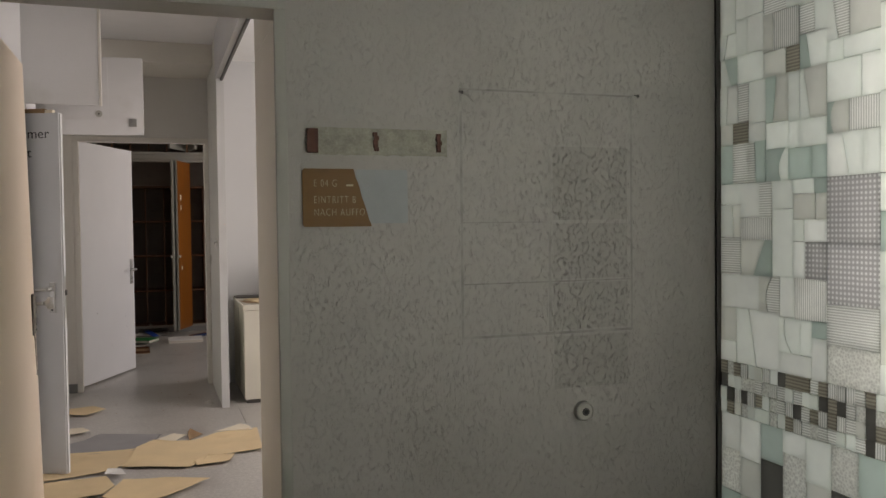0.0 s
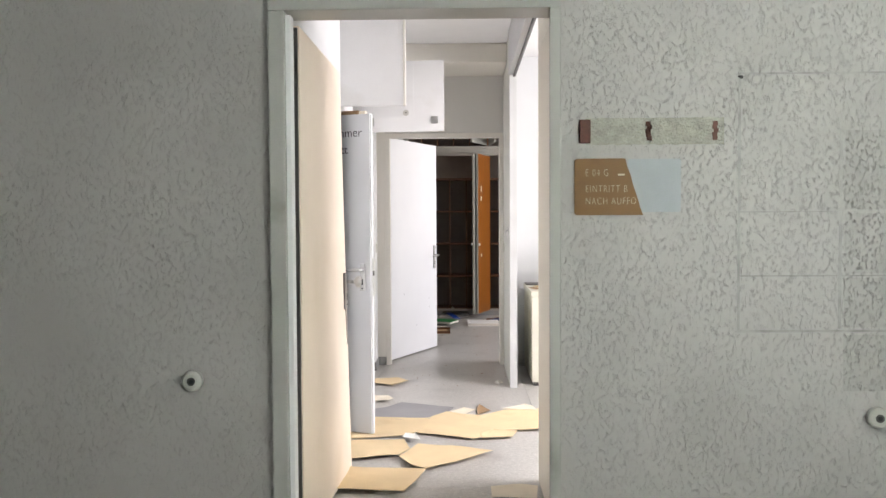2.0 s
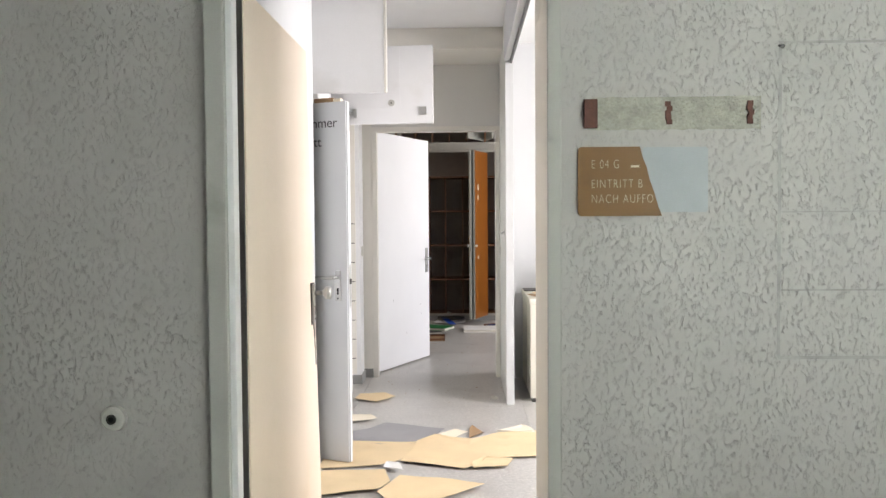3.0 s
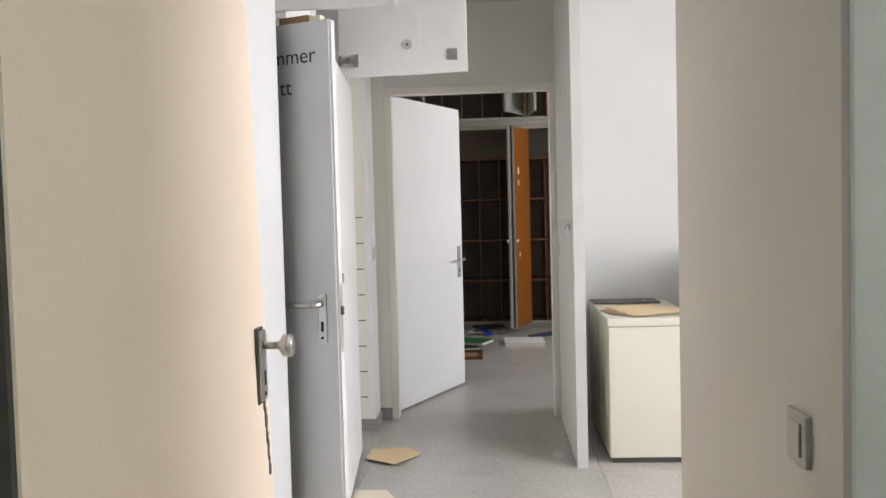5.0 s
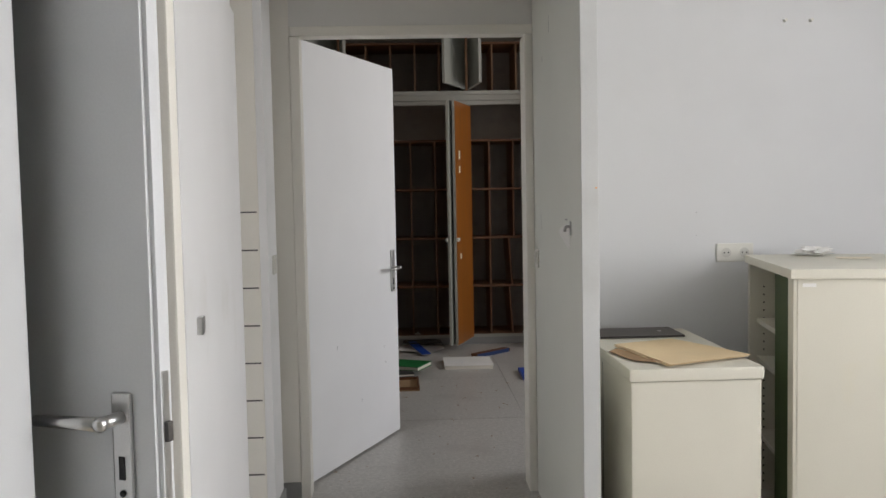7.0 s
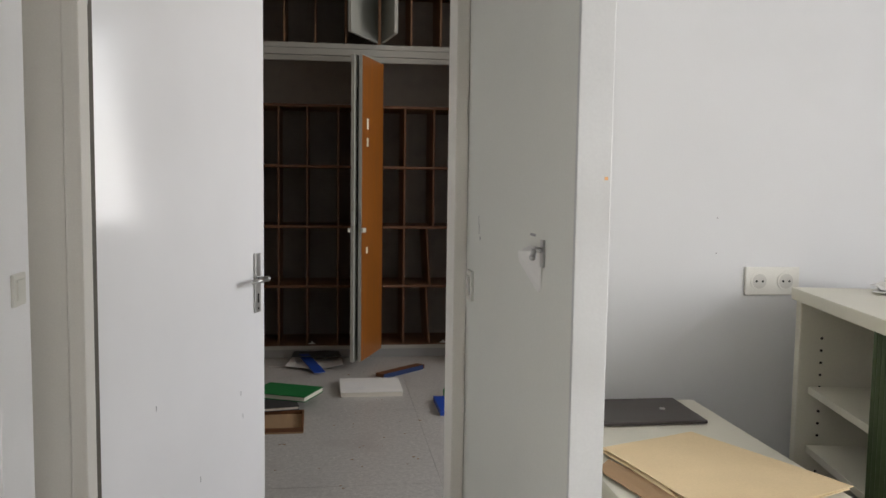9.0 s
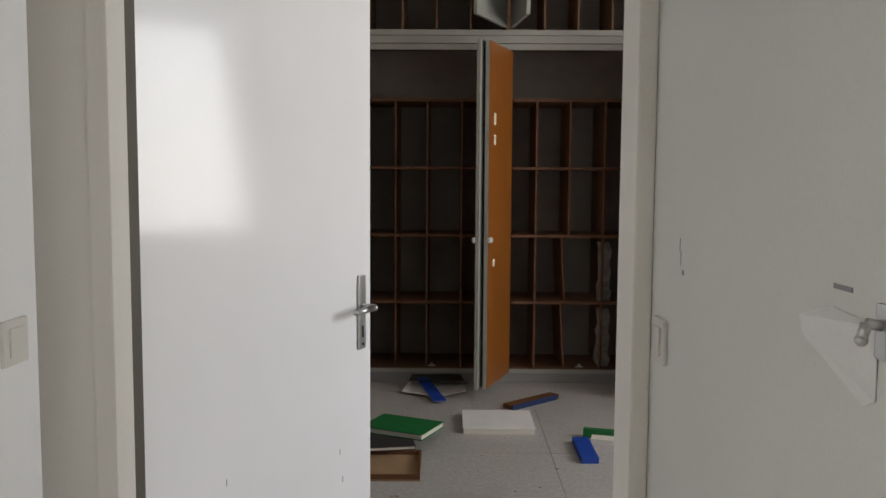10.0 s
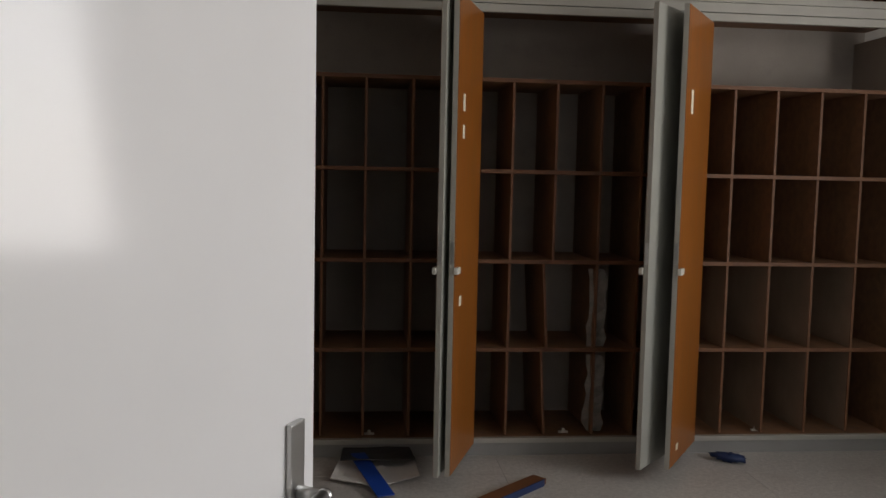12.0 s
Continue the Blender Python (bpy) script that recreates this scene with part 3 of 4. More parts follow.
# Unidentified brown and cream pieces, added as blocks along the leaf's top.
boxpart("top_piece", (0.78, 0.004, 1.9715), (0.90, 0.036, 1.996), CARTON, d2, "unidentified brown piece on top of the door", 0.004)
boxpart("top_piece", (0.9005, 0.006, 1.9715), (0.945, 0.034, 1.990), PALE_CARD, d2, "unidentified pale piece on top of the door", 0.004)

# inner glossy white door, half open into the archive
d3 = empty("white_door", "glossy white inner door standing half open", "door", pose(-0.577, DY - 0.026, 0, 0, 0, 66.0))
W3 = 1.018
boxpart("leaf", (0.012, 0, 0.012), (W3, 0.04, 2.09), WHITE_GLOSS, d3, bevel=0.002)
# Shade between jamb and leaf, painted as a thin dark strip.
boxpart("gap_strip", (-0.010, -0.007, 0.012), (0.026, -0.0003, 2.088), GAP_SHADE, d3, "dark strip standing in for shade in the hinge gap", 0.0)
lever(d3, pose(W3 - 0.063, 0, 0.962, 0, 0, 180), -0.135, 0.1)
for z in (0.25, 1.83):
    cylpart("hinge", (0.0, -0.006, z), (0.0, -0.006, z + 0.09), 0.008, STEEL, d3, "metal hinge pin")
bm = bmesh.new()
for x, z in ((0.83, 0.52), (0.845, 0.43), (0.3, 0.6), (0.55, 0.28)):
    box(bm, (x, -0.0006, z), (x + 0.003, 0.0002, z + 0.018))
part("scuff", bm, GREY_CARD, d3, "small dark scuff marks")


# ---- hall: things on the sage wall ----
def rounded(bm, x0, x1, z0, z1, y, depth, r):
    """A thin plate on a wall facing -y, with rounded corners."""
    vs = box(bm, (x0, y - depth, z0), (x1, y, z1))
    es = [e for e in bm.edges if abs(e.verts[0].co.y - e.verts[1].co.y) > depth * 0.5]
    bmesh.ops.bevel(bm, geom=es, offset=r, segments=4, affect="EDGES")


sign = empty("door_sign", "broken brown plastic door sign with cream lettering", "sign")
bm = bmesh.new()
pts = [(0.549, 1.338), (0.541, 1.346), (0.541, 1.546), (0.549, 1.554), (0.734, 1.554), (0.741, 1.525), (0.755, 1.49), (0.764, 1.452), (0.779, 1.41), (0.792, 1.365), (0.803, 1.338)]
front = [bm.verts.new((x + 0.006, WY - 0.006, z)) for x, z in pts]
back = [bm.verts.new((x + 0.006, WY - 0.0005, z)) for x, z in pts]
bm.faces.new(front)
bm.faces.new(back[::-1])
for i in range(len(pts)):
    j = (i + 1) % len(pts)
    bm.faces.new((front[i], front[j], back[j], back[i]))
part("plate", bm, BROWN_PLASTIC, sign)
for body, x, z in (("E 04 G", 0.588, 1.487), ("EINTRITT B", 0.588, 1.426), ("NACH AUFFO", 0.588, 1.379)):
    t_ob = text("lettering", body, 0.041, pose(x, WY - 0.0066, z, 90, 0, 0) @ Matrix.Diagonal((0.66, 0.95, 1, 1)), LETTER, sign, "cream capital letters", 1.2, -0.0009)
bm = bmesh.new()
box(bm, (0.712, WY - 0.0068, 1.489), (0.738, WY - 0.006, 1.496))
part("letter_bar", bm, LETTER, sign)
bm = bmesh.new()
rounded(bm, 0.75, 0.952, 1.349, 1.552, WY - 0.0004, 0.0012, 0.004)
tagged(part("sign_patch", bm, PATCH), "pale blue-grey backing patch beside the broken sign", "patch")

strip_t = empty("plaster_strip", "bare plaster strip where a holder was torn off", "wall damage")
bm = bmesh.new()
n = 26
top, bot = [], []
for i in range(n + 1):
    x = 0.59 + (1.115 - 0.59) * i / n
    top.append((x, 1.708 + 0.006 * noise.noise(Vector((i * 0.9, 1, 0)))))
    bot.append((x, 1.606 + 0.006 * noise.noise(Vector((i * 0.9, 7, 0)))))
for i in range(n):
    q = [bm.verts.new((p[0], WY - 0.0012, p[1])) for p in (bot[i], bot[i + 1], top[i + 1], top[i])]
    bm.faces.new(q)
bmesh.ops.remove_doubles(bm, verts=bm.verts, dist=0.0001)
g = bmesh.ops.extrude_face_region(bm, geom=bm.faces[:])
for v in g["geom"]:
    if isinstance(v, bmesh.types.BMVert):
        v.co.y = WY - 0.0002
part("plaster", bm, PLASTER, strip_t)
boxpart("bracket", (0.566, WY - 0.012, 1.612), (0.608, WY - 0.0005, 1.702), RUST, strip_t, "rusty brown bracket end", 0.003)
for x in (0.82, 1.072):
    bm = bmesh.new()
    for k in range(5):
        dx = 0.003 * math.sin(k * 2.3 + x * 9)
        box(bm, (x + dx, WY - 0.0035, 1.622 + 0.014 * k), (x + 0.018 + dx, WY - 0.001, 1.6375 + 0.014 * k))
    part("glue_mark", bm, RUST, strip_t, "dark brown glue mark")

for x, z in ((1.168, 1.862), (1.958, 1.878)):
    nl = empty("nail", "bent dark nail in the wallpaper", "nail", group="nails in the hall wall")
    cylpart("shank", (x, WY + 0.002, z), (x + 0.004, WY - 0.02, z - 0.006), 0.003, DARK_METAL, nl, seg=10)
    cylpart("head", (x + 0.004, WY - 0.02, z - 0.006), (x + 0.0045, WY - 0.022, z - 0.0066), 0.007, DARK_METAL, nl, seg=12)

ghost = empty("notice_board_outline", "faint dust outline of a removed notice board", "wall mark")
for x0, x1, z0, z1 in ((1.168, 1.945, 1.868, 1.876), (1.17, 1.94, 0.886, 0.896), (1.168, 1.178, 0.89, 1.87), (1.934, 1.944, 0.89, 1.87), (1.18, 1.935, 1.1, 1.106), (1.55, 1.562, 0.9, 1.66), (1.18, 1.56, 1.345, 1.35)):
    boxpart("dust_line", (x0, WY - 0.0007, z0), (x1, WY - 0.0001, z1), GHOST, ghost, bevel=0.0)
for z0, z1 in ((0.66, 0.875), (0.905, 1.095), (1.112, 1.34), (1.355, 1.655)):
    boxpart("faded_field", (1.572, WY - 0.0007, z0), (1.918, WY - 0.0001, z1), GHOST_FILL, ghost, "faded patch of wallpaper", 0.0)


def wall_socket(x, z):
    s = empty("wall_socket", "round off-white aerial socket on the wall", "socket", group="round sockets on the hall wall")
    bm = bmesh.new()
    cyl(bm, (x, WY + 0.001, z), (x, WY - 0.02, z), 0.042, 32, 0.039)
    cyl(bm, (x, WY - 0.02, z), (x, WY - 0.026, z), 0.039, 32, 0.031)
    part("housing", bm, GREY_PLASTIC, s, smooth=False)
    cylpart("insert", (x, WY - 0.0255, z), (x, WY - 0.0272, z), 0.027, GREY_PLASTIC, s, "grey round insert", 24)
    cylpart("ring", (x, WY - 0.027, z), (x, WY - 0.031, z), 0.016, DARK_METAL, s, "dark ring", 20)
    cylpart("hole", (x, WY - 0.0305, z), (x, WY - 0.0318, z), 0.009, BLACK, s, "dark centre hole", 12)


wall_socket(1.701, 0.56)
wall_socket(-0.935, 0.702)


def switch(name, m, label, w=0.08):
    """A square rocker switch; local x across, y out of the wall, z up."""
    s = empty(name, label, "switch", m)
    boxpart("cover", (-w / 2, 0, -w / 2), (w / 2, 0.009, w / 2), SOCKET_WHITE, s, bevel=0.004)
    boxpart("rocker", (-w * 0.3, 0.0085, -w * 0.32), (w * 0.3, 0.013, w * 0.32), SOCKET_WHITE, s, "off-white rocker", 0.002)
    return s


switch("light_switch", pose(0.498, 3.150, 1.005, 0, 0, 90), "off-white light switch on the short cream wall", 0.072)
switch("light_switch", pose(0.483, 7.188, 1.075, 0, 0, 90), "worn off-white light switch on the partition")
switch("light_switch", pose(-0.660, 7.11, 1.077, 0, 0, -90), "off-white light switch on the white pillar")

# ---- hall: mosaic glass wall ----
glass = empty("glass_wall", "wall of patchwork cast glass pieces in pale greens", "glass wall", kind="structure")
rnd = random.Random(23)
GX = 2.385
GEND = WY - 0.012


def plate(pts, material, front=0.0, back=0.012):
    """One piece of glass with the outline pts of (y, z)."""
    bm = bmesh.new()
    a = [bm.verts.new((GX - front, y, z)) for y, z in pts]
    b = [bm.verts.new((GX + back, y, z)) for y, z in pts]
    bm.faces.new(a)
    bm.faces.new(b[::-1])
    for i in range(len(pts)):
        bm.faces.new((a[i], a[(i + 1) % len(pts)], b[(i + 1) % len(pts)], b[i]))
    return part("pane", bm, material, glass)


def pane(y0, y1, z0, z1, material, front=0.0):
    g2 = 0.0005
    j = [rnd.uniform(-0.002, 0.002) for _ in range(4)]
    return plate([(y0 + g2, z0 + g2 + j[0]), (y1 - g2, z0 + g2 + j[1]), (y1 - g2, z1 - g2 + j[2]), (y0 + g2, z1 - g2 + j[3])], material, front)


def split_pane(y0, y1, z0, z1):
    """A field cut by one slanting or curved line into two kinds of glass."""
    w, h = y1 - y0, z1 - z0
    a, b = rnd.uniform(0.25, 0.75), rnd.uniform(0.1, 0.9)
    bow = rnd.choice((0.0, 0.0, 0.18)) * w
    curve = [(y0 + w * (a + (b - a) * k / 6) + bow * math.sin(math.pi * k / 6), z0 + h * k / 6) for k in range(7)]
    curve = [(min(max(y, y0 + 0.004), y1 - 0.004), z) for y, z in curve]
    one, two = rnd.sample((MILK, MILK, MINT, SAGE, TEAL, RIBS), 2)
    f1_, f2_ = rnd.uniform(0, 0.004), rnd.uniform(0, 0.004)
    plate([(y0 + 0.0005, z0)] + [(y - 0.0004, z) for y, z in curve] + [(y0 + 0.0005, z1)], one, f1_)
    plate([(y + 0.0004, z) for y, z in curve] + [(y1 - 0.0005, z1), (y1 - 0.0005, z0)], two, f2_)


def field(y0, y1, z0, z1, depth=0):
    """Splits an area into uneven rectangles of glass, now and then with a slanting cut."""
    w, h = y1 - y0, z1 - z0
    if (w < 0.17 and h < 0.20) or (depth > 2 and rnd.random() < 0.22 and max(w, h) < 0.30):
        if min(w, h) > 0.09 and rnd.random() < 0.42:
            split_pane(y0, y1, z0, z1)
        else:
            kinds = (MILK, MINT, SAGE, TEAL, RIBS, RODS, WAFFLE) if max(w, h) > 0.1 else (MILK, SAGE, TEAL, RIBS, RODS, HAMMERED, BRONZE)
            pane(y0, y1, z0, z1, rnd.choices(kinds, (34, 26, 12, 8, 9, 6, 5))[0], rnd.uniform(0, 0.004))
        return
    k = rnd.choice((rnd.uniform(0.28, 0.42), rnd.uniform(0.5, 0.72)))
    if w > h * rnd.uniform(0.75, 1.25):
        field(y0, y0 + w * k, z0, z1, depth + 1)
        field(y0 + w * k, y1, z0, z1, depth + 1)
    else:
        field(y0, y1, z0, z0 + h * k, depth + 1)
        field(y0, y1, z0 + h * k, z1, depth + 1)


# courses of large pieces above, a chequered band of small ones, hammered and dark pieces below
for z0, z1 in ((0.735, 1.115), (1.115, 1.50), (1.50, 1.92), (1.92, 2.32), (2.32, CZ - 0.01)):
    field(2.28, GEND, z0, z1)
    if z0 > 1.4:
        field(2.04, 2.28, z0, z1, 1)
    field(1.75, 2.04, z0, z1)
pane(2.04, 2.28, 1.255, 1.50, WAFFLE, 0.004)
pane(2.04, 2.28, 1.03, 1.255, WAFFLE, 0.002)
pane(2.04, 2.28, 0.88, 1.03, RIBS, 0.004)
pane(2.04, 2.28, 0.735, 0.88, HAMMERED, 0.002)
ny, nz = 26, 4
for i in range(ny):
    for j in range(nz):
        a0, a1 = 1.75 + (GEND - 1.75) * i / ny, 1.75 + (GEND - 1.75) * (i + 1) / ny
        z0 = 0.508 + 0.0565 * j
        kinds = rnd.choices((MILK, SAGE, HAMMERED, RIBS, RODS, BRONZE, SMOKE), (14, 8, 16, 16, 14, 18, 16))[0]
        pane(a0, a1, z0, z0 + 0.0565, kinds, rnd.uniform(0, 0.006))
for i in range(9):
    a0, a1 = 1.75 + (GEND - 1.75) * i / 9, 1.75 + (GEND - 1.75) * (i + 1) / 9
    cut = rnd.uniform(0.33, 0.42)
    pane(a0, a1, cut, 0.507, rnd.choice((MILK, HAMMERED, TEAL, HAMMERED, MINT)), rnd.uniform(0, 0.004))
    pane(a0, a1, 0.17, cut, rnd.choice((TEAL, HAMMERED, HAMMERED, SAGE, SMOKE)), rnd.uniform(0, 0.004))
    pane(a0, a1, 0.01, 0.17, rnd.choice((TEAL, HAMMERED, SAGE, SMOKE)), rnd.uniform(0, 0.004))
for j in range(5):
    for i in range(9):
        pane(-3.0 + 0.5278 * i, -3.0 + 0.5278 * (i + 1), 0.556 * j, 0.556 * (j + 1), (MILK, MINT, SAGE)[(i * 3 + j * 5) % 3])
boxpart("corner_post", (2.362, WY - 0.014, 0), (2.41, WY - 0.0005, CZ), DARK_METAL, glass, "dark metal corner strip", 0.002)

# ---- passage: left side ----
wardrobe = empty("built_in_wardrobe", "white built-in wardrobe with doors standing ajar", "wardrobe")
boxpart("side_panel", (-1.24, 5.225, 0), (-0.66, 5.25, 2.0), WHITE_SATIN, wardrobe)
boxpart("side_panel", (-1.24, 6.40, 0.0), (-0.668, 6.44, CZ - 0.01), WHITE_SATIN, wardrobe)
boxpart("back_panel", (-1.26, 5.225, 0), (-1.242, 6.44, CZ - 0.01), WHITE_SATIN, wardrobe)
boxpart("jamb_post", (-0.66, 5.14, 0), (-0.515, 5.19, 1.98), CREAM_WALL, wardrobe, "cream jamb post", 0.004)
boxpart("plinth", (-1.22, 5.26, 0), (-0.69, 6.39, 0.07), DARK_METAL, wardrobe, "dark recessed plinth", 0.0)
boxpart("middle_shelf", (-1.238, 5.255, 1.985), (-0.67, 6.395, 2.01), WHITE_SATIN, wardrobe)
boxpart("filler", (-1.238, 6.442, 0.0), (-0.80, 6.96, CZ - 0.01), WHITE_SATIN, wardrobe)
wdoor = boxpart("door", (0, -0.019, 0.03), (1.12, 0, 1.965), WHITE_SATIN, wardrobe)
wdoor.matrix_basis = pose(-0.657, 6.445, 0.02, 0, 0, -84.6)
bm = bmesh.new()
box(bm, (0.945, 0.0, 1.015), (0.985, 0.014, 1.055), 0.002)
part("lock", bm, STEEL, wdoor, "small square metal lock")
bm = bmesh.new()
box(bm, (1.1205, -0.016, 0.04), (1.124, -0.003, 1.955))
part("edge_band", bm, RAIL_PAINT, wdoor, "cream edge band")
udoor = boxpart("upper_door", (0, 0, 2.005), (0.645, 0.02, 2.546), WHITE_SATIN, wardrobe)
udoor.matrix_basis = pose(-0.667, 6.172, 0, 0, 0, -6.3)
bm = bmesh.new()
box(bm, (0.547, -0.008, 2.063), (0.599, -0.0002, 2.119), 0.002)
cyl(bm, (0.573, -0.007, 2.091), (0.573, -0.0095, 2.091), 0.006, 12)
part("lock", bm, STEEL, udoor, "square metal lock")
cylpart("lock_cylinder", (0.35, 0.0, 2.15), (0.35, -0.006, 2.15), 0.023, GREY_PLASTIC, udoor, "round pale cover cap", 28)
cylpart("screw", (0.35, -0.006, 2.15), (0.35, -0.0075, 2.15), 0.006, DARK_METAL, udoor, "small dark screw", 12)
boxpart("inset_panel", (0.03, -0.0016, 2.112), (0.412, 0.0, 2.52), WHITE_SATIN, udoor, "thin inset panel", 0.001)
hg = bmesh.new()
box(hg, (-0.665, 6.130, 2.058), (-0.648, 6.162, 2.108), 0.002)
box(hg, (-0.648, 6.143, 2.073), (-0.585, 6.158, 2.093), 0.002)
box(hg, (-0.588, 6.145, 2.051), (-0.566, 6.160, 2.115), 0.002)
box(hg, (-0.63, 6.133, 2.068), (-0.605, 6.145, 2.098), 0.003)
part("cup_hinge", hg, STEEL, wardrobe, "metal cup hinge")

# wall cupboard above the side opening, its flap standing open across the passage
cupboard = empty("wall_cupboard", "white wall cupboard over the side door with an open flap", "cupboard")
boxpart("side_panel", (-0.655, 4.90, 2.012), (-0.62, 5.30, 2.62), WHITE_SATIN, cupboard, bevel=0.002)
flap = boxpart("flap", (-0.655, 4.866, 2.03), (-0.248, 4.886, 2.585), WHITE_SATIN, cupboard)
boxpart("edge_band", (-0.2478, 4.864, 2.03), (-0.232, 4.888, 2.585), CREAM_WALL, flap, "pale edge band", 0.003)
boxpart("edge_groove", (-0.2505, 4.8645, 2.032), (-0.2482, 4.866, 2.583), GREY_SATIN, flap, "fine groove", 0.0)
boxpart("hinge", (-0.655, 4.84, 2.59), (-0.60, 4.87, 2.612), DARK_METAL, cupboard, "dark metal hinge", 0.002)

# ---- passage floor: loose card and papers ----
SHEETS = [
    ([(-0.53, 5.45), (-0.42, 5.53), (-0.33, 5.66), (-0.24, 5.64), (0.05, 5.51), (-0.05, 5.20), (-0.21, 5.12), (-0.52, 5.20)], GREY_CARD, "dark grey card sheet on the floor"),
    ([(-0.60, 5.23), (-0.20, 5.18), (-0.05, 5.21), (-0.04, 5.0), (-0.20, 4.79), (-0.28, 4.72), (-0.60, 4.65)], MANILA, "torn manila card sheet on the floor"),
    ([(-0.10, 5.21), (0.0, 5.36), (0.10, 5.30), (0.23, 5.25), (0.40, 5.40), (0.65, 5.46), (0.62, 4.89), (0.30, 4.85), (0.26, 4.73), (0.18, 4.65), (-0.17, 4.79), (-0.12, 5.0)], MANILA, "large torn manila card sheet on the floor"),
    ([(0.22, 4.75), (0.30, 4.88), (0.45, 4.83), (0.41, 4.69), (0.23, 4.66)], MANILA, "manila card strip on the floor"),
    ([(-0.60, 4.58), (-0.24, 4.62), (-0.19, 4.41), (-0.24, 4.30), (-0.50, 4.21), (-0.62, 4.24)], MANILA, "crumpled manila card sheet on the floor"),
    ([(-0.24, 4.24), (-0.15, 4.50), (0.05, 4.47), (0.28, 4.36), (0.14, 4.22), (-0.08, 4.03), (-0.17, 4.10)], MANILA, "manila card sheet with torn corners on the floor"),
    ([(-0.60, 4.06), (-0.40, 4.03), (-0.08, 4.00), (-0.13, 3.78), (-0.17, 3.65), (-0.58, 3.69)], MANILA, "manila card sheet lying near the beige door"),
    ([(0.21, 5.52), (0.23, 5.60), (0.30, 5.42), (0.21, 5.28)], CARTON, "torn brown card corner on the floor"),
    ([(0.02, 5.38), (0.12, 5.50), (0.20, 5.44), (0.12, 5.28)], PALE_CARD, "thin pale paper scrap on the floor"),
    ([(0.38, 5.44), (0.55, 5.60), (0.60, 5.52), (0.62, 5.40)], PALE_CARD, "pale card scrap on the floor"),
    ([(-0.63, 6.38), (-0.46, 6.26), (-0.34, 6.46), (-0.43, 6.58), (-0.61, 6.53)], MANILA, "small manila card piece on the floor"),
    ([(-0.59, 5.67), (-0.45, 5.70), (-0.40, 5.75), (-0.45, 5.86), (-0.60, 5.86)], PALE_CARD, "small pale card piece on the floor"),
    ([(0.25, 3.72), (0.40, 3.76), (0.48, 3.74), (0.46, 3.56), (0.25, 3.58)], PALE_CARD, "pale card corner against the wall"),
    ([(-0.24, 4.74), (-0.17, 4.72), (-0.14, 4.60), (-0.25, 4.64)], PAPER, "white paper scrap between the cards"),
]
for k, (pts, m, lab) in enumerate(SHEETS):
    tagged(sheet("card_sheet", pts, m, 0.0022, curl=0.013 if k < 7 else 0.012, z=0.001 + 0.0026 * (k % 7)), lab, "card sheet", "loose card on the passage floor")
pk = empty("door_stop", "round pale door stop lying on the floor", "door stop", pose(0.40, 6.44, 0))
cylpart("disc", (0, 0, 0), (0, 0, 0.012), 0.034, SOCKET_WHITE, pk, seg=28, r2=0.028)
cylpart("core", (0, 0, 0.012), (0, 0, 0.02), 0.012, SOCKET_WHITE, pk, seg=18)

# partition: hook, torn paper and scars
hook = empty("coat_hook", "small metal coat hook on the partition", "hook")
boxpart("base", (0.478, 6.408, 1.205), (0.4828, 6.43, 1.255), STEEL, hook, bevel=0.003)
hb = bmesh.new()
cyl(hb, (0.481, 6.42, 1.235), (0.466, 6.42, 1.238), 0.005, 14)
cyl(hb, (0.466, 6.42, 1.238), (0.462, 6.42, 1.224), 0.005, 14)
bmesh.ops.create_uvsphere(hb, u_segments=14, v_segments=8, radius=0.006, matrix=Matrix.Translation((0.462, 6.42, 1.223)))
part("arm", hb, STEEL, hook, smooth=True)
pp = bmesh.new()
q = [(6.43, 1.232), (6.52, 1.238), (6.57, 1.222), (6.56, 1.203), (6.45, 1.155), (6.43, 1.165)]
va = [pp.verts.new((0.4815 - 0.012 * (i in (2, 3)), y, z)) for i, (y, z) in enumerate(q)]
vb = [pp.verts.new((0.4822 - 0.012 * (i in (2, 3)), y, z)) for i, (y, z) in enumerate(q)]
pp.faces.new(va)
pp.faces.new(vb[::-1])
for i in range(6):
    pp.faces.new((va[i], va[(i + 1) % 6], vb[(i + 1) % 6], vb[i]))
tagged(part("torn_paper", pp, PAPER), "torn white paper scrap stuck to the partition", "paper")
sc = empty("wall_scars", "small dark scratches and an orange speck on the partition", "wall mark")
for y, z, dy, dz in ((6.83, 1.985, 0.006, 0.04), (6.834, 2.02, 0.004, 0.03), (6.482, 1.256, 0.04, 0.005), (7.085, 1.245, 0.003, 0.022), (7.078, 1.222, 0.003, 0.024), (7.06, 1.207, 0.01, 0.008), (7.0, 1.9, 0.005, 0.02)):
    boxpart("scratch", (0.4822, y, z), (0.4828, y + dy, z + dz), GREY_CARD, sc, bevel=0.0)
boxpart("speck", (0.5265, 6.2232, 1.363), (0.532, 6.2238, 1.368), ORANGE_DOT, sc, "orange paint speck", 0.0)

# ---- office: cabinets ----
low = empty("low_cabinet", "low cream steel cabinet standing by the partition", "cabinet")
boxpart("body", (0.660, 6.30, 0.03), (1.106, 7.14, 0.710), CREAM_STEEL, low, bevel=0.006)
boxpart("lid", (0.653, 6.290, 0.712), (1.113, 7.15, 0.755), CREAM_STEEL, low, bevel=0.008)
boxpart("plinth", (0.672, 6.315, 0.0), (1.093, 7.12, 0.0305), DARK_METAL, low, "dark plinth", 0.0)
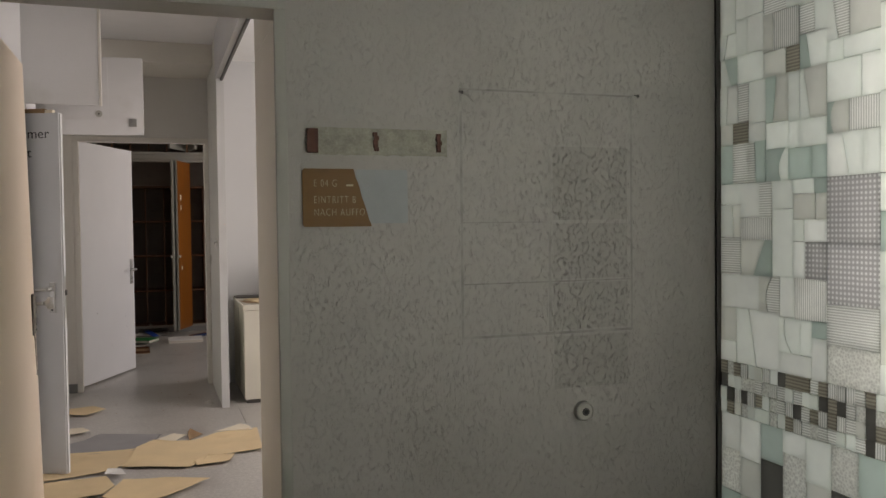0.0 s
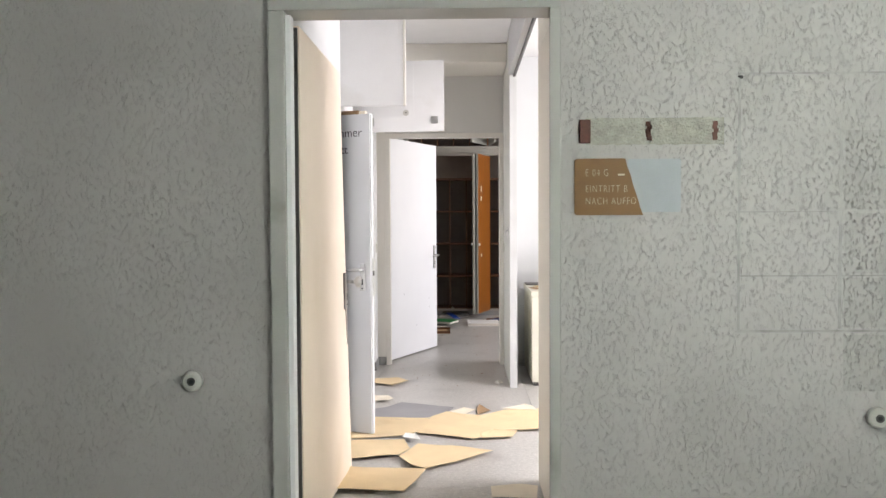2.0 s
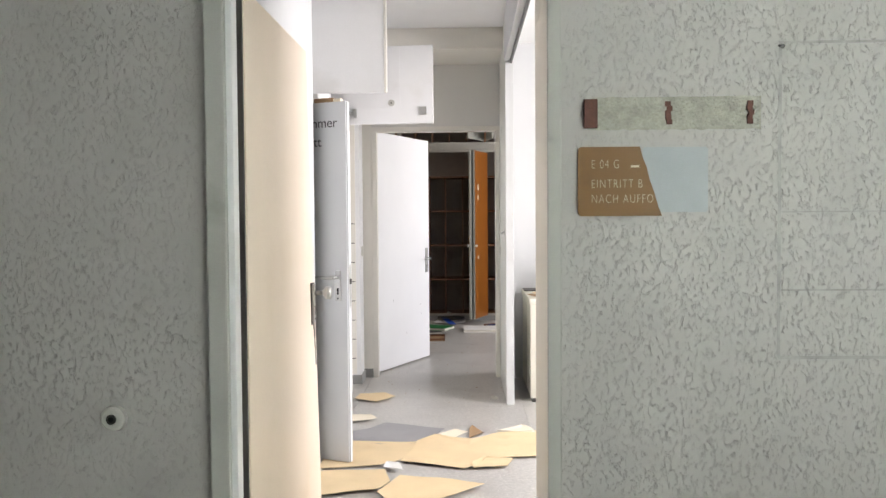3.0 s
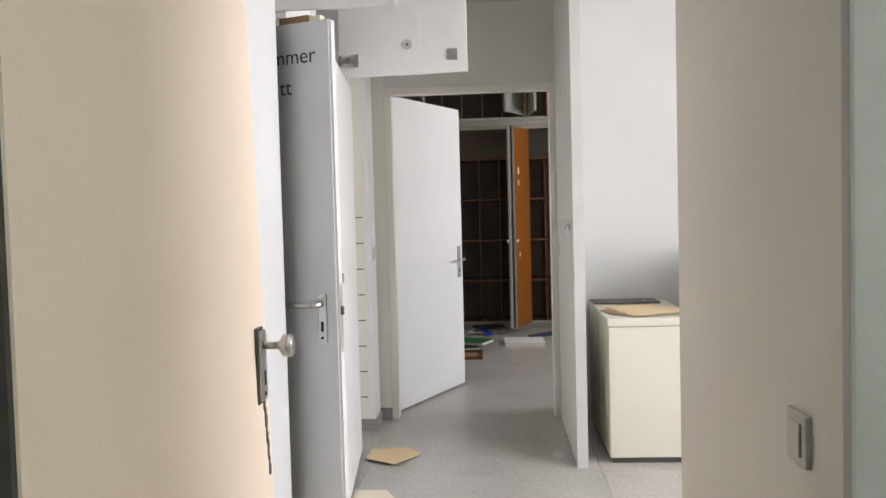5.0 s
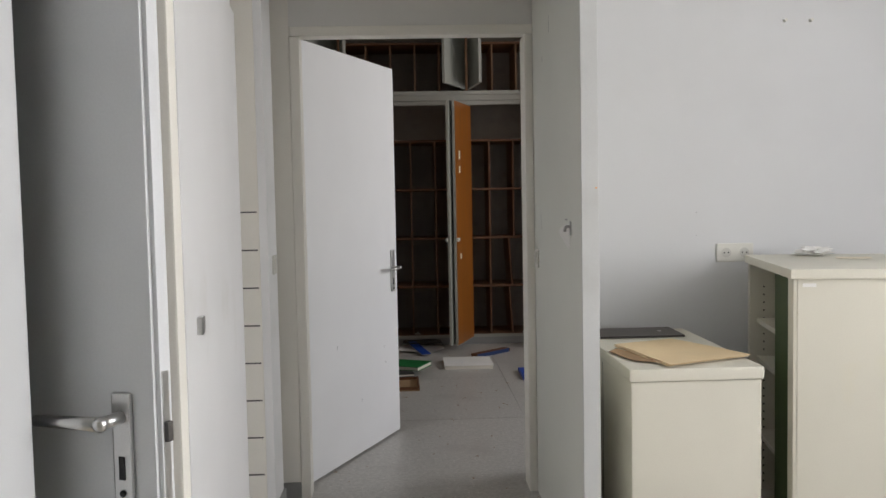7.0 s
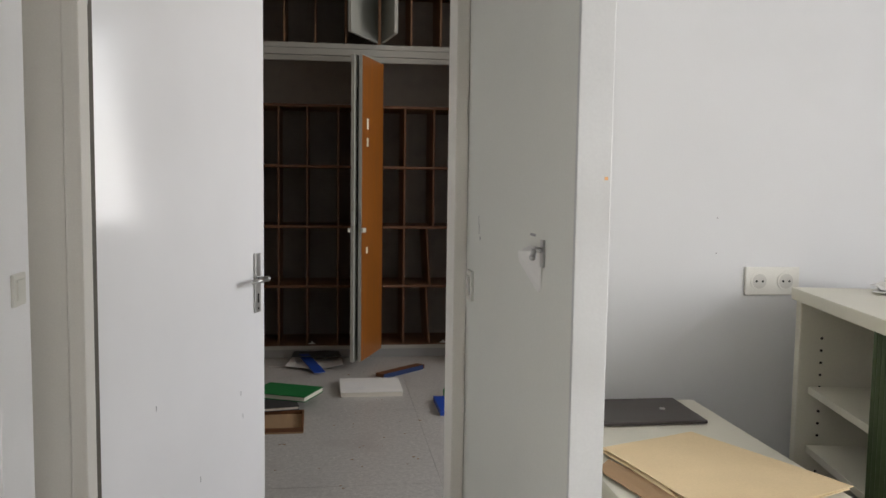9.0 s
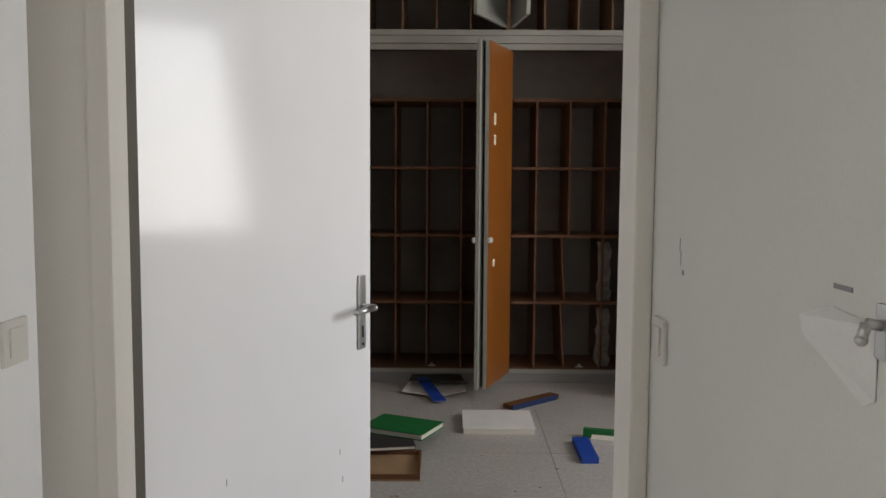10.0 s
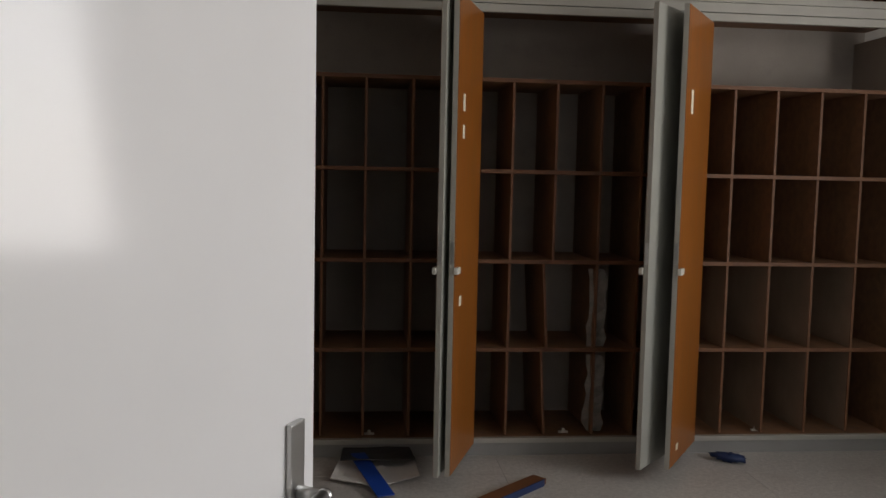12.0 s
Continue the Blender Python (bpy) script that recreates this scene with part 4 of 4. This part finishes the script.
boxpart("door_seam", (0.6592, 6.72, 0.05), (0.6602, 6.724, 0.70), DARK_METAL, low, "dark seam", 0.0)
db = empty("dark_board", "dark brown board lying across the low cabinet", "board")
boxpart("board", (0.66, 6.91, 0.7575), (1.045, 7.13, 0.7655), DARK_BOARD, db, bevel=0.002)
cylpart("screw", (0.97, 7.02, 0.765), (0.97, 7.02, 0.768), 0.008, STEEL, db, "small bright screw", 14)
folder = empty("folder", "buff manila folder lying on the low cabinet", "folder")
sheet("back_cover", [(0.70, 6.71), (0.785, 6.30), (1.12, 6.44), (0.955, 6.81)], MANILA, 0.0015, folder, "", 0.005, 0.7595)
sheet("front_cover", [(0.705, 6.72), (0.795, 6.305), (1.13, 6.445), (0.96, 6.82)], MANILA, 0.0015, folder, "", 0.007, 0.7625)
tagged(sheet("card_scrap", [(0.655, 6.60), (0.70, 6.42), (0.77, 6.37), (0.76, 6.52), (0.70, 6.66)], CARTON, 0.0015, curl=0.006, z=0.7578), "torn brown card scrap under the folder", "card")

tall = empty("shutter_cabinet", "cream steel cabinet with a half open green shutter", "cabinet", pose(1.246, 6.369, 0, 0, 0, -10.8))
X0, X1, Y0, Y1, H = 0.0, 0.53, 0.0, 0.755, 1.075
boxpart("back_panel", (X0 + 0.012, Y0, 0.02), (X1, Y0 + 0.03, H - 0.034), CREAM_STEEL, tall, bevel=0.004)
boxpart("front_post", (X0, Y0 + 0.002, 0.02), (X0 + 0.03, Y0 + 0.075, H - 0.035), CREAM_STEEL, tall, bevel=0.004)
boxpart("rear_panel", (X0, Y1 - 0.035, 0.02), (X1, Y1, H - 0.034), CREAM_STEEL, tall, bevel=0.004)
boxpart("far_side", (X1 - 0.025, Y0 + 0.03, 0.02), (X1 - 0.002, Y1 - 0.036, H - 0.035), CREAM_STEEL, tall, bevel=0.002)
boxpart("top", (X0 - 0.012, Y0 - 0.012, H - 0.034), (X1 + 0.01, Y1 + 0.01, H), CREAM_STEEL, tall, bevel=0.005)
boxpart("bottom", (X0 + 0.002, Y0 + 0.031, 0.02), (X1 - 0.026, Y1 - 0.036, 0.055), CREAM_STEEL, tall, bevel=0.002)
boxpart("plinth", (X0 + 0.02, Y0 + 0.02, 0.0), (X1 - 0.02, Y1 - 0.02, 0.0205), DARK_METAL, tall, "dark plinth", 0.0)
for z in (0.30, 0.62, 0.785):
    boxpart("shelf", (X0 + 0.03, Y0 + 0.08, z), (X1 - 0.026, Y1 - 0.036, z + 0.02), CREAM_STEEL, tall, bevel=0.002)
for k in range(11):
    y = Y0 + 0.088 + 0.022 * k
    cylpart("shutter_slat", (X0 + 0.022, y, 0.056), (X0 + 0.022, y, H - 0.036), 0.0112, GREEN_SHUTTER, tall, "dark green shutter slat", 8)
hl = bmesh.new()
for k in range(26):
    cyl(hl, (X0 + 0.06, Y1 - 0.0362, 0.09 + 0.034 * k), (X0 + 0.06, Y1 - 0.0352, 0.09 + 0.034 * k), 0.004, 8)
tagged(part("shelf_pin_hole", hl, BLACK, tall, "row of dark pin holes"), kind="stuff")
boxpart("label_strip", (X0 + 0.03, Y0 - 0.0008, H - 0.062), (X0 + 0.075, Y0 + 0.0005, H - 0.05), PAPER, tall, "small paper label", 0.0)

cr = bmesh.new()
bmesh.ops.create_icosphere(cr, subdivisions=3, radius=1.0)
for v in cr.verts:
    k = 0.6 + 0.9 * abs(noise.noise(v.co * 2.6 + Vector((3, 1, 8)))) + 0.5 * noise.noise(v.co * 5)
    v.co = Vector((v.co.x * 0.085 * k, v.co.y * 0.07 * k, 0.02 + v.co.z * 0.021 * k))
low_z = min(v.co.z for v in cr.verts)
bmesh.ops.transform(cr, matrix=pose(1.62, 6.98, H - low_z, 0, 0, 25), verts=cr.verts)
tagged(part("crumpled_paper", cr, PAPER), "crumpled white paper lying on the tall cabinet", "paper")
tagged(sheet("paper_ply", [(1.50, 6.95), (1.60, 6.90), (1.70, 6.96), (1.60, 7.06)], PAPER, 0.001, curl=0.02, z=H + 0.0005), "flat torn white paper on the tall cabinet", "paper")
tagged(sheet("yellow_note", [(1.60, 6.76), (1.72, 6.72), (1.75, 6.79), (1.63, 6.83)], PALE_CARD, 0.001, curl=0.006, z=H + 0.0005), "small yellow notes on the tall cabinet", "note")
carton = empty("carton", "brown cardboard carton on the office floor", "carton")
boxpart("body", (1.86, 6.55, 0.0), (2.3, 7.05, 0.30), CARTON, carton, bevel=0.004)
boxpart("flap", (1.862, 6.5, 0.298), (2.298, 6.72, 0.304), CARTON, carton, "folded carton flap", 0.0)

outlet = empty("double_outlet", "double off-white wall outlet above the cabinets", "outlet")
boxpart("cover", (1.292, 7.220, 1.038), (1.458, 7.231, 1.12), SOCKET_WHITE, outlet, bevel=0.004)
for x in (1.334, 1.416):
    cylpart("well", (x, 7.2205, 1.079), (x, 7.2175, 1.079), 0.027, SOCKET_WHITE, outlet, "round socket rim", 28)
    # Flat disc; its grey puts the recess shade into colour.
    cylpart("socket_recess_disc", (x, 7.2178, 1.079), (x, 7.2172, 1.079), 0.0215, GREY_PLASTIC, outlet, "flat grey disc painted as the shaded socket recess", 24)
    for dx in (-0.0095, 0.0095):
        cylpart("contact_hole", (x + dx, 7.2174, 1.079), (x + dx, 7.2166, 1.079), 0.0035, BLACK, outlet, "dark contact hole", 10)
for x, z in ((1.599, 2.102), (1.716, 2.102)):
    kn = empty("wall_peg", "small white peg in the office wall", "peg", group="pegs in the office wall")
    cylpart("peg", (x, 7.231, z), (x, 7.210, z), 0.007, SOCKET_WHITE, kn, seg=12)
holes = empty("nail_holes", "small dark nail holes in the office wall", "wall mark")
for x, z in ((1.203, 1.261), (1.203, 1.159), (2.3, 1.2)):
    cylpart("hole", (x, 7.2302, z), (x, 7.2288, z), 0.002, GREY_CARD, holes, seg=8)

# ---- archive: wall closet ----
closet = empty("wall_closet", "wall-wide archive closet with empty pigeonholes and open doors", "closet")
FY = 11.235
boxpart("plinth", (-1.66, FY + 0.012, 0), (2.76, FY + 0.03, 0.066), SKIRTING, closet, "grey plinth", 0.0)
boxpart("bottom_rail", (-1.66, FY, 0.067), (2.76, FY + 0.03, 0.092), RAIL_PAINT, closet, "pale bottom rail", 0.002)
boxpart("floor_board", (-1.66, FY + 0.031, 0.072), (2.76, 11.74, 0.092), SHELF_WOOD, closet, bevel=0.0)
boxpart("back_board", (-1.66, 11.742, 0.06), (2.76, 11.756, 3.06), BACK_BOARD, closet, "grey hardboard back", 0.0)
for z0, z1, d in ((2.212, 2.250, 0.004), (2.254, 2.302, 0.0), (2.306, 2.342, 0.006)):
    boxpart("rail_strip", (-1.66, FY - 0.012 + d, z0), (2.76, FY + 0.012, z1), RAIL_PAINT, closet, "pale rail strip", 0.002)
boxpart("rail_core", (-1.66, FY + 0.0125, 2.214), (2.76, FY + 0.03, 2.34), RAIL_PAINT, closet, bevel=0.0)
boxpart("middle_board", (-1.66, FY + 0.031, 2.28), (2.76, 11.74, 2.305), SHELF_WOOD, closet, bevel=0.0)
BAYS = [(-1.60, -0.74, 4), (-0.69, 0.432, 5), (0.472, 1.580, 5), (1.620, 2.715, 5)]
for x in (-1.63, -0.715, 0.452, 1.600, 2.735):
    boxpart("upright", (x - 0.012, FY + 0.012, 0.093), (x + 0.012, 11.74, 2.211), SHELF_WOOD, closet, bevel=0.001)
    boxpart("upright", (x - 0.012, FY + 0.012, 2.343), (x + 0.012, 11.74, 3.06), SHELF_WOOD, closet, bevel=0.001)
LEVELS = (0.543, 0.992, 1.443, 1.891)
for x0, x1, n in BAYS:
    for z in LEVELS:
        boxpart("shelf", (x0 + 0.022, FY + 0.032, z - 0.009), (x1 - 0.022, 11.74, z + 0.009), SHELF_WOOD, closet, bevel=0.0)
        boxpart("shelf_edge", (x0 + 0.022, FY + 0.024, z - 0.0095), (x1 - 0.022, FY + 0.0315, z + 0.0095), SHELF_EDGE, closet, "lighter shelf edge", 0.001)
    xs = {0.472: (0.653, 0.874, 1.104, 1.315), -0.69: (-0.50, -0.285, -0.075, 0.155), 1.620: (1.793, 2.02, 2.256, 2.492)}.get(x0, (-1.4, -1.18, -0.95))
    zs = (0.092,) + LEVELS
    for k, x in enumerate(xs):
        for z0, z1 in zip(zs, zs[1:]):
            lean = 0.0
            if x0 == 0.472 and k == 1 and z0 < 0.9:
                lean = 3.5
            dv = boxpart("divider", (-0.006, 0, 0), (0.006, 11.74 - FY - 0.04, z1 - z0 - 0.02), PALE_BOARD if x0 > 1.6 and z0 < 0.9 else SHELF_WOOD, closet, bevel=0.001)
            dv.matrix_basis = pose(x - 0.006 * lean, FY + 0.036, z0 + 0.01, 0, -lean, 0)
            de = boxpart("divider_edge", (-0.0065, -0.006, 0), (0.0065, -0.0005, z1 - z0 - 0.02), SHELF_EDGE, closet, "lighter divider edge", 0.001)
            de.matrix_basis = dv.matrix_basis.copy()
    for z in (2.78,):
        boxpart("upper_shelf", (x0 + 0.022, FY + 0.03, z - 0.009), (x1 - 0.022, 11.74, z + 0.009), SHELF_EDGE, closet, bevel=0.001)
    for k in range(1, n):
        x = x0 + (x1 - x0) * k / n
        boxpart("upper_divider", (x - 0.006, FY + 0.04, 2.343), (x + 0.006, 11.74, 2.77), SHELF_WOOD, closet, bevel=0.001)


boxpart("side_lining", (2.700, FY + 0.033, 1.902), (2.7225, 11.7415, 2.2115), BACK_BOARD, closet, "grey hardboard lining", 0.0)


def closet_door(hx, free, z0, z1, name, inner, width=None):
    """A closet door from its hinge to its free end; the inner face is veneered."""
    d = Vector((free[0] - hx, free[1] - (FY - 0.022), 0))
    L = d.length
    a = math.degrees(math.atan2(d.y, d.x))
    s = 1 if inner == "right" else -1
    m = pose(hx, FY - 0.022, 0, 0, 0, a)
    door = boxpart(name, (0, -0.011, z0), (L - 0.002, 0.011, z1), CLOSET_PAINT, closet, bevel=0.002)
    boxpart("edge_band", (L - 0.003, -0.0112, z0), (L, 0.0112, z1), RAIL_PAINT, door, "white door edge", 0.0005)
    door.matrix_basis = m
    return door, L, s


def veneer(door, L, s, z0, z1, material, label):
    boxpart("inner_face", (0.004, min(s * 0.0115, s * 0.0135), z0 + 0.004), (L - 0.004, max(s * 0.0115, s * 0.0135), z1 - 0.004), material, door, label, 0.0)


for dx, pair in ((0.0, ((0.432, (0.247, 10.734)), (0.472, (0.300, 10.742)))), (1.15, ((0.430, (0.044, 10.798)), (0.474, (0.181, 10.796)))), (-1.16, ((0.432, (0.247, 10.734)), (0.472, (0.300, 10.742))))):
    for k, (hx, free) in enumerate(pair):
        door, L, s = closet_door(hx + dx, (free[0] + dx, free[1]), 0.076, 2.2, "closet_door", "right" if k else "left")
        veneer(door, L, 1 if k else -1, 0.076, 2.2, ORANGE_WOOD, "orange-brown veneered inner face")
        lk = bmesh.new()
        box(lk, (L - 0.05, (0.0135 if k else -0.03), 0.985), (L + 0.012, (0.03 if k else -0.0135), 1.015), 0.003)
        part("catch", lk, SOCKET_WHITE, door, "white plastic catch")
        pl = bmesh.new()
        box(pl, (L - 0.001, -0.008, 1.03), (L + 0.0015, 0.008, 1.13))
        part("edge_plate", pl, STEEL, door, "metal edge plate")
        if k:
            for z, h in (((1.70, 0.075), (1.58, 0.06), (0.83, 0.045)) if dx == 0 else ((1.72, 0.11), (0.14, 0.03))):
                boxpart("sticker", (L * 0.72, 0.0136, z), (L * 0.80, 0.0145, z + h), PALE_CARD, door, "torn paper sticker", 0.0)
    for k, (hx, fx) in enumerate(((0.432, 0.225), (0.475, 0.54))):
        door, L, s = closet_door(hx + dx, (fx + dx, 10.76), 2.352, 3.04, "upper_door", "left")
        veneer(door, L, 1 if k else -1, 2.352, 3.04, RAIL_PAINT, "pale inner face")

# torn paper left standing in two pigeonholes
for z in (0.553, 0.105):
    tp = bmesh.new()
    ring_a, ring_b = [], []
    for i in range(9):
        zz = z + 0.40 * i / 8
        w = 0.07 + 0.03 * noise.noise(Vector((i * 1.3, z * 7, 2)))
        ring_a.append(tp.verts.new((1.148 - w, FY + 0.07 + 0.02 * math.sin(i), zz)))
        ring_b.append(tp.verts.new((1.160 + 0.012 * math.sin(i * 2.1), FY + 0.05 + 0.015 * math.cos(i * 1.7), zz)))
    for i in range(8):
        tp.faces.new((ring_a[i], ring_b[i], ring_b[i + 1], ring_a[i + 1]))
    g = bmesh.ops.extrude_face_region(tp, geom=tp.faces[:])
    for v in g["geom"]:
        if isinstance(v, bmesh.types.BMVert):
            v.co.y += 0.012
    tagged(part("torn_file", tp, GREY_PAPER), "torn grey file pages standing in a pigeonhole", "paper", "torn files in the closet")
for x in (-0.04, 0.97, 2.02):
    lt = empty("plastic_clip", "small white plastic clip on the closet floor", "clip", pose(x, FY + 0.09, 0.092), "clips on the closet floor")
    boxpart("foot", (-0.025, -0.01, 0), (0.025, 0.01, 0.008), SOCKET_WHITE, lt, bevel=0.002)
    boxpart("stem", (-0.008, -0.006, 0.0075), (0.008, 0.006, 0.022), SOCKET_WHITE, lt, bevel=0.002)


# ---- archive: books and binders on the floor ----
def book(name, m, w, d, h, cover, label, group="books on the archive floor"):
    b = empty(name, label, "book", m, group)
    boxpart("cover", (0, 0, 0), (w, d, 0.004), cover, b, bevel=0.001)
    boxpart("cover", (0, 0, h - 0.004), (w, d, h), cover, b, bevel=0.001)
    boxpart("spine", (0, -0.002, 0.001), (0.005, d + 0.001, h - 0.001), cover, b, bevel=0.001)
    boxpart("page_block", (0.005, 0.004, 0.0042), (w - 0.005, d - 0.004, h - 0.0042), PAGES, b, bevel=0.001)
    return b


wood = empty("drawer_bottom", "shallow brown wooden tray lying on the floor", "tray", pose(-0.42, 9.36, 0, 0, 0, 1))
boxpart("bottom", (0, 0, 0), (0.38, 0.36, 0.008), CARTON, wood, bevel=0.001)
for lo, hi in (((0, 0, 0.0085), (0.38, 0.014, 0.03)), ((0, 0.346, 0.0085), (0.38, 0.36, 0.03)), ((0, 0.0145, 0.0085), (0.014, 0.3455, 0.03)), ((0.366, 0.0145, 0.0085), (0.38, 0.3455, 0.03))):
    boxpart("rim", lo, hi, SHELF_EDGE, wood, bevel=0.002)
book("dark_book", pose(-0.40, 9.66, 0.031, 0, 0, 10), 0.33, 0.25, 0.022, BOOK_DARK, "dark worn book lying under a green one")
book("green_book", pose(-0.375, 9.93, 0.054, 0, 0, -24) @ pose(0, 0, 0, 0, 0, 0), 0.36, 0.26, 0.032, BOOK_GREEN, "large green cloth book lying on a darker one")
wb = empty("white_book", "thick white paperback lying face down on the floor", "book", pose(0.163, 10.081, 0, 0, 0, 0.3), "books on the archive floor")
boxpart("cover", (0, 0, 0.028), (0.39, 0.36, 0.034), PAPER, wb, bevel=0.001)
boxpart("page_block", (0.003, 0.004, 0), (0.386, 0.356, 0.0278), PAGES, wb, bevel=0.001)
pr = bmesh.new()
for k in range(9):
    box(pr, (0.03, 0.06 + 0.022 * k, 0.0341), (0.15 + 0.01 * (k % 3), 0.066 + 0.022 * k, 0.0345))
part("print_bar", pr, GREY_SATIN, wb, "faint grey lines of print")


bb = empty("blue_binder", "open blue binder sprawled face down by the closet", "binder", pose(-0.02, 10.93, 0), "binders on the archive floor")
boxpart("spine", (-0.06, -0.26, 0.034), (0.02, 0.24, 0.04), BOOK_BLUE, bb, bevel=0.002).matrix_basis = pose(0, 0, 0, 3, 0, 15)
for sgn, pts in ((1, [(-0.20, -0.03), (-0.02, -0.13), (-0.05, 0.24), (-0.16, 0.26)]), (2, [(0.02, -0.10), (0.21, -0.03), (0.20, 0.25), (0.0, 0.22)])):
    sheet("loose_page", pts, PAPER, 0.004, bb, "loose white pages", 0.035, 0.001)
sheet("cover", [(-0.16, 0.1), (0.2, 0.12), (0.18, 0.28), (-0.15, 0.29)], BOOK_DARK, 0.004, bb, "dark cover board", 0.03, 0.04)
hb2 = empty("flat_file", "narrow blue and brown file lying on the floor", "file", pose(0.46, 10.55, 0, 0, 0, 42), "binders on the archive floor")
boxpart("cover", (0, 0, 0.004), (0.42, 0.075, 0.03), SHELF_EDGE, hb2, bevel=0.002)
boxpart("spine", (0, -0.006, 0), (0.40, -0.0005, 0.032), BLUE_DARK, hb2, "dark blue spine", 0.001)
gbn = empty("green_blue_binder", "green and blue binder standing on its open edge", "binder", pose(0.74, 9.93, 0), "binders on the archive floor")
boxpart("green_board", (0.03, 0.12, 0), (0.45, 0.155, 0.05), BOOK_GREEN, gbn, "green board", 0.002).matrix_basis = pose(0, 0, 0, 0, 0, -15)
bx = boxpart("blue_spine", (-0.01, -0.30, 0), (0.075, 0.03, 0.03), BOOK_BLUE, gbn, "blue spine", 0.002)
boxpart("page_block", (0.08, 0.02, 0), (0.42, 0.10, 0.03), PAGES, gbn, bevel=0.002).matrix_basis = pose(0, 0, 0, 0, 0, -15)
rag = bmesh.new()
bmesh.ops.create_uvsphere(rag, u_segments=28, v_segments=14, radius=1.0)
for v in rag.verts:
    k = 1 + 0.25 * noise.noise(v.co * 3.0) + 0.12 * math.sin(v.co.x * 18)
    v.co = Vector((v.co.x * 0.085 * k, v.co.y * 0.035 * k, v.co.z * 0.022 * k))
lz = min(v.co.z for v in rag.verts)
bmesh.ops.transform(rag, matrix=pose(1.775, 11.10, -lz, 0, 0, -30), verts=rag.verts)
tagged(part("rag", rag, BLUE_DARK, smooth=True), "crumpled dark blue cloth lying by the plinth", "cloth")
crumbs = bmesh.new()
rc = random.Random(4)
for k in range(120):
    x, y = rc.uniform(-0.5, 0.6), rc.uniform(6.3, 10.9)
    s = rc.uniform(0.002, 0.006)
    box(crumbs, (x, y, 0), (x + s * rc.uniform(0.6, 3), y + s, s * 0.4))
tagged(part("debris", crumbs, CARTON), "small dark crumbs scattered over the linoleum", "debris", kind="stuff")
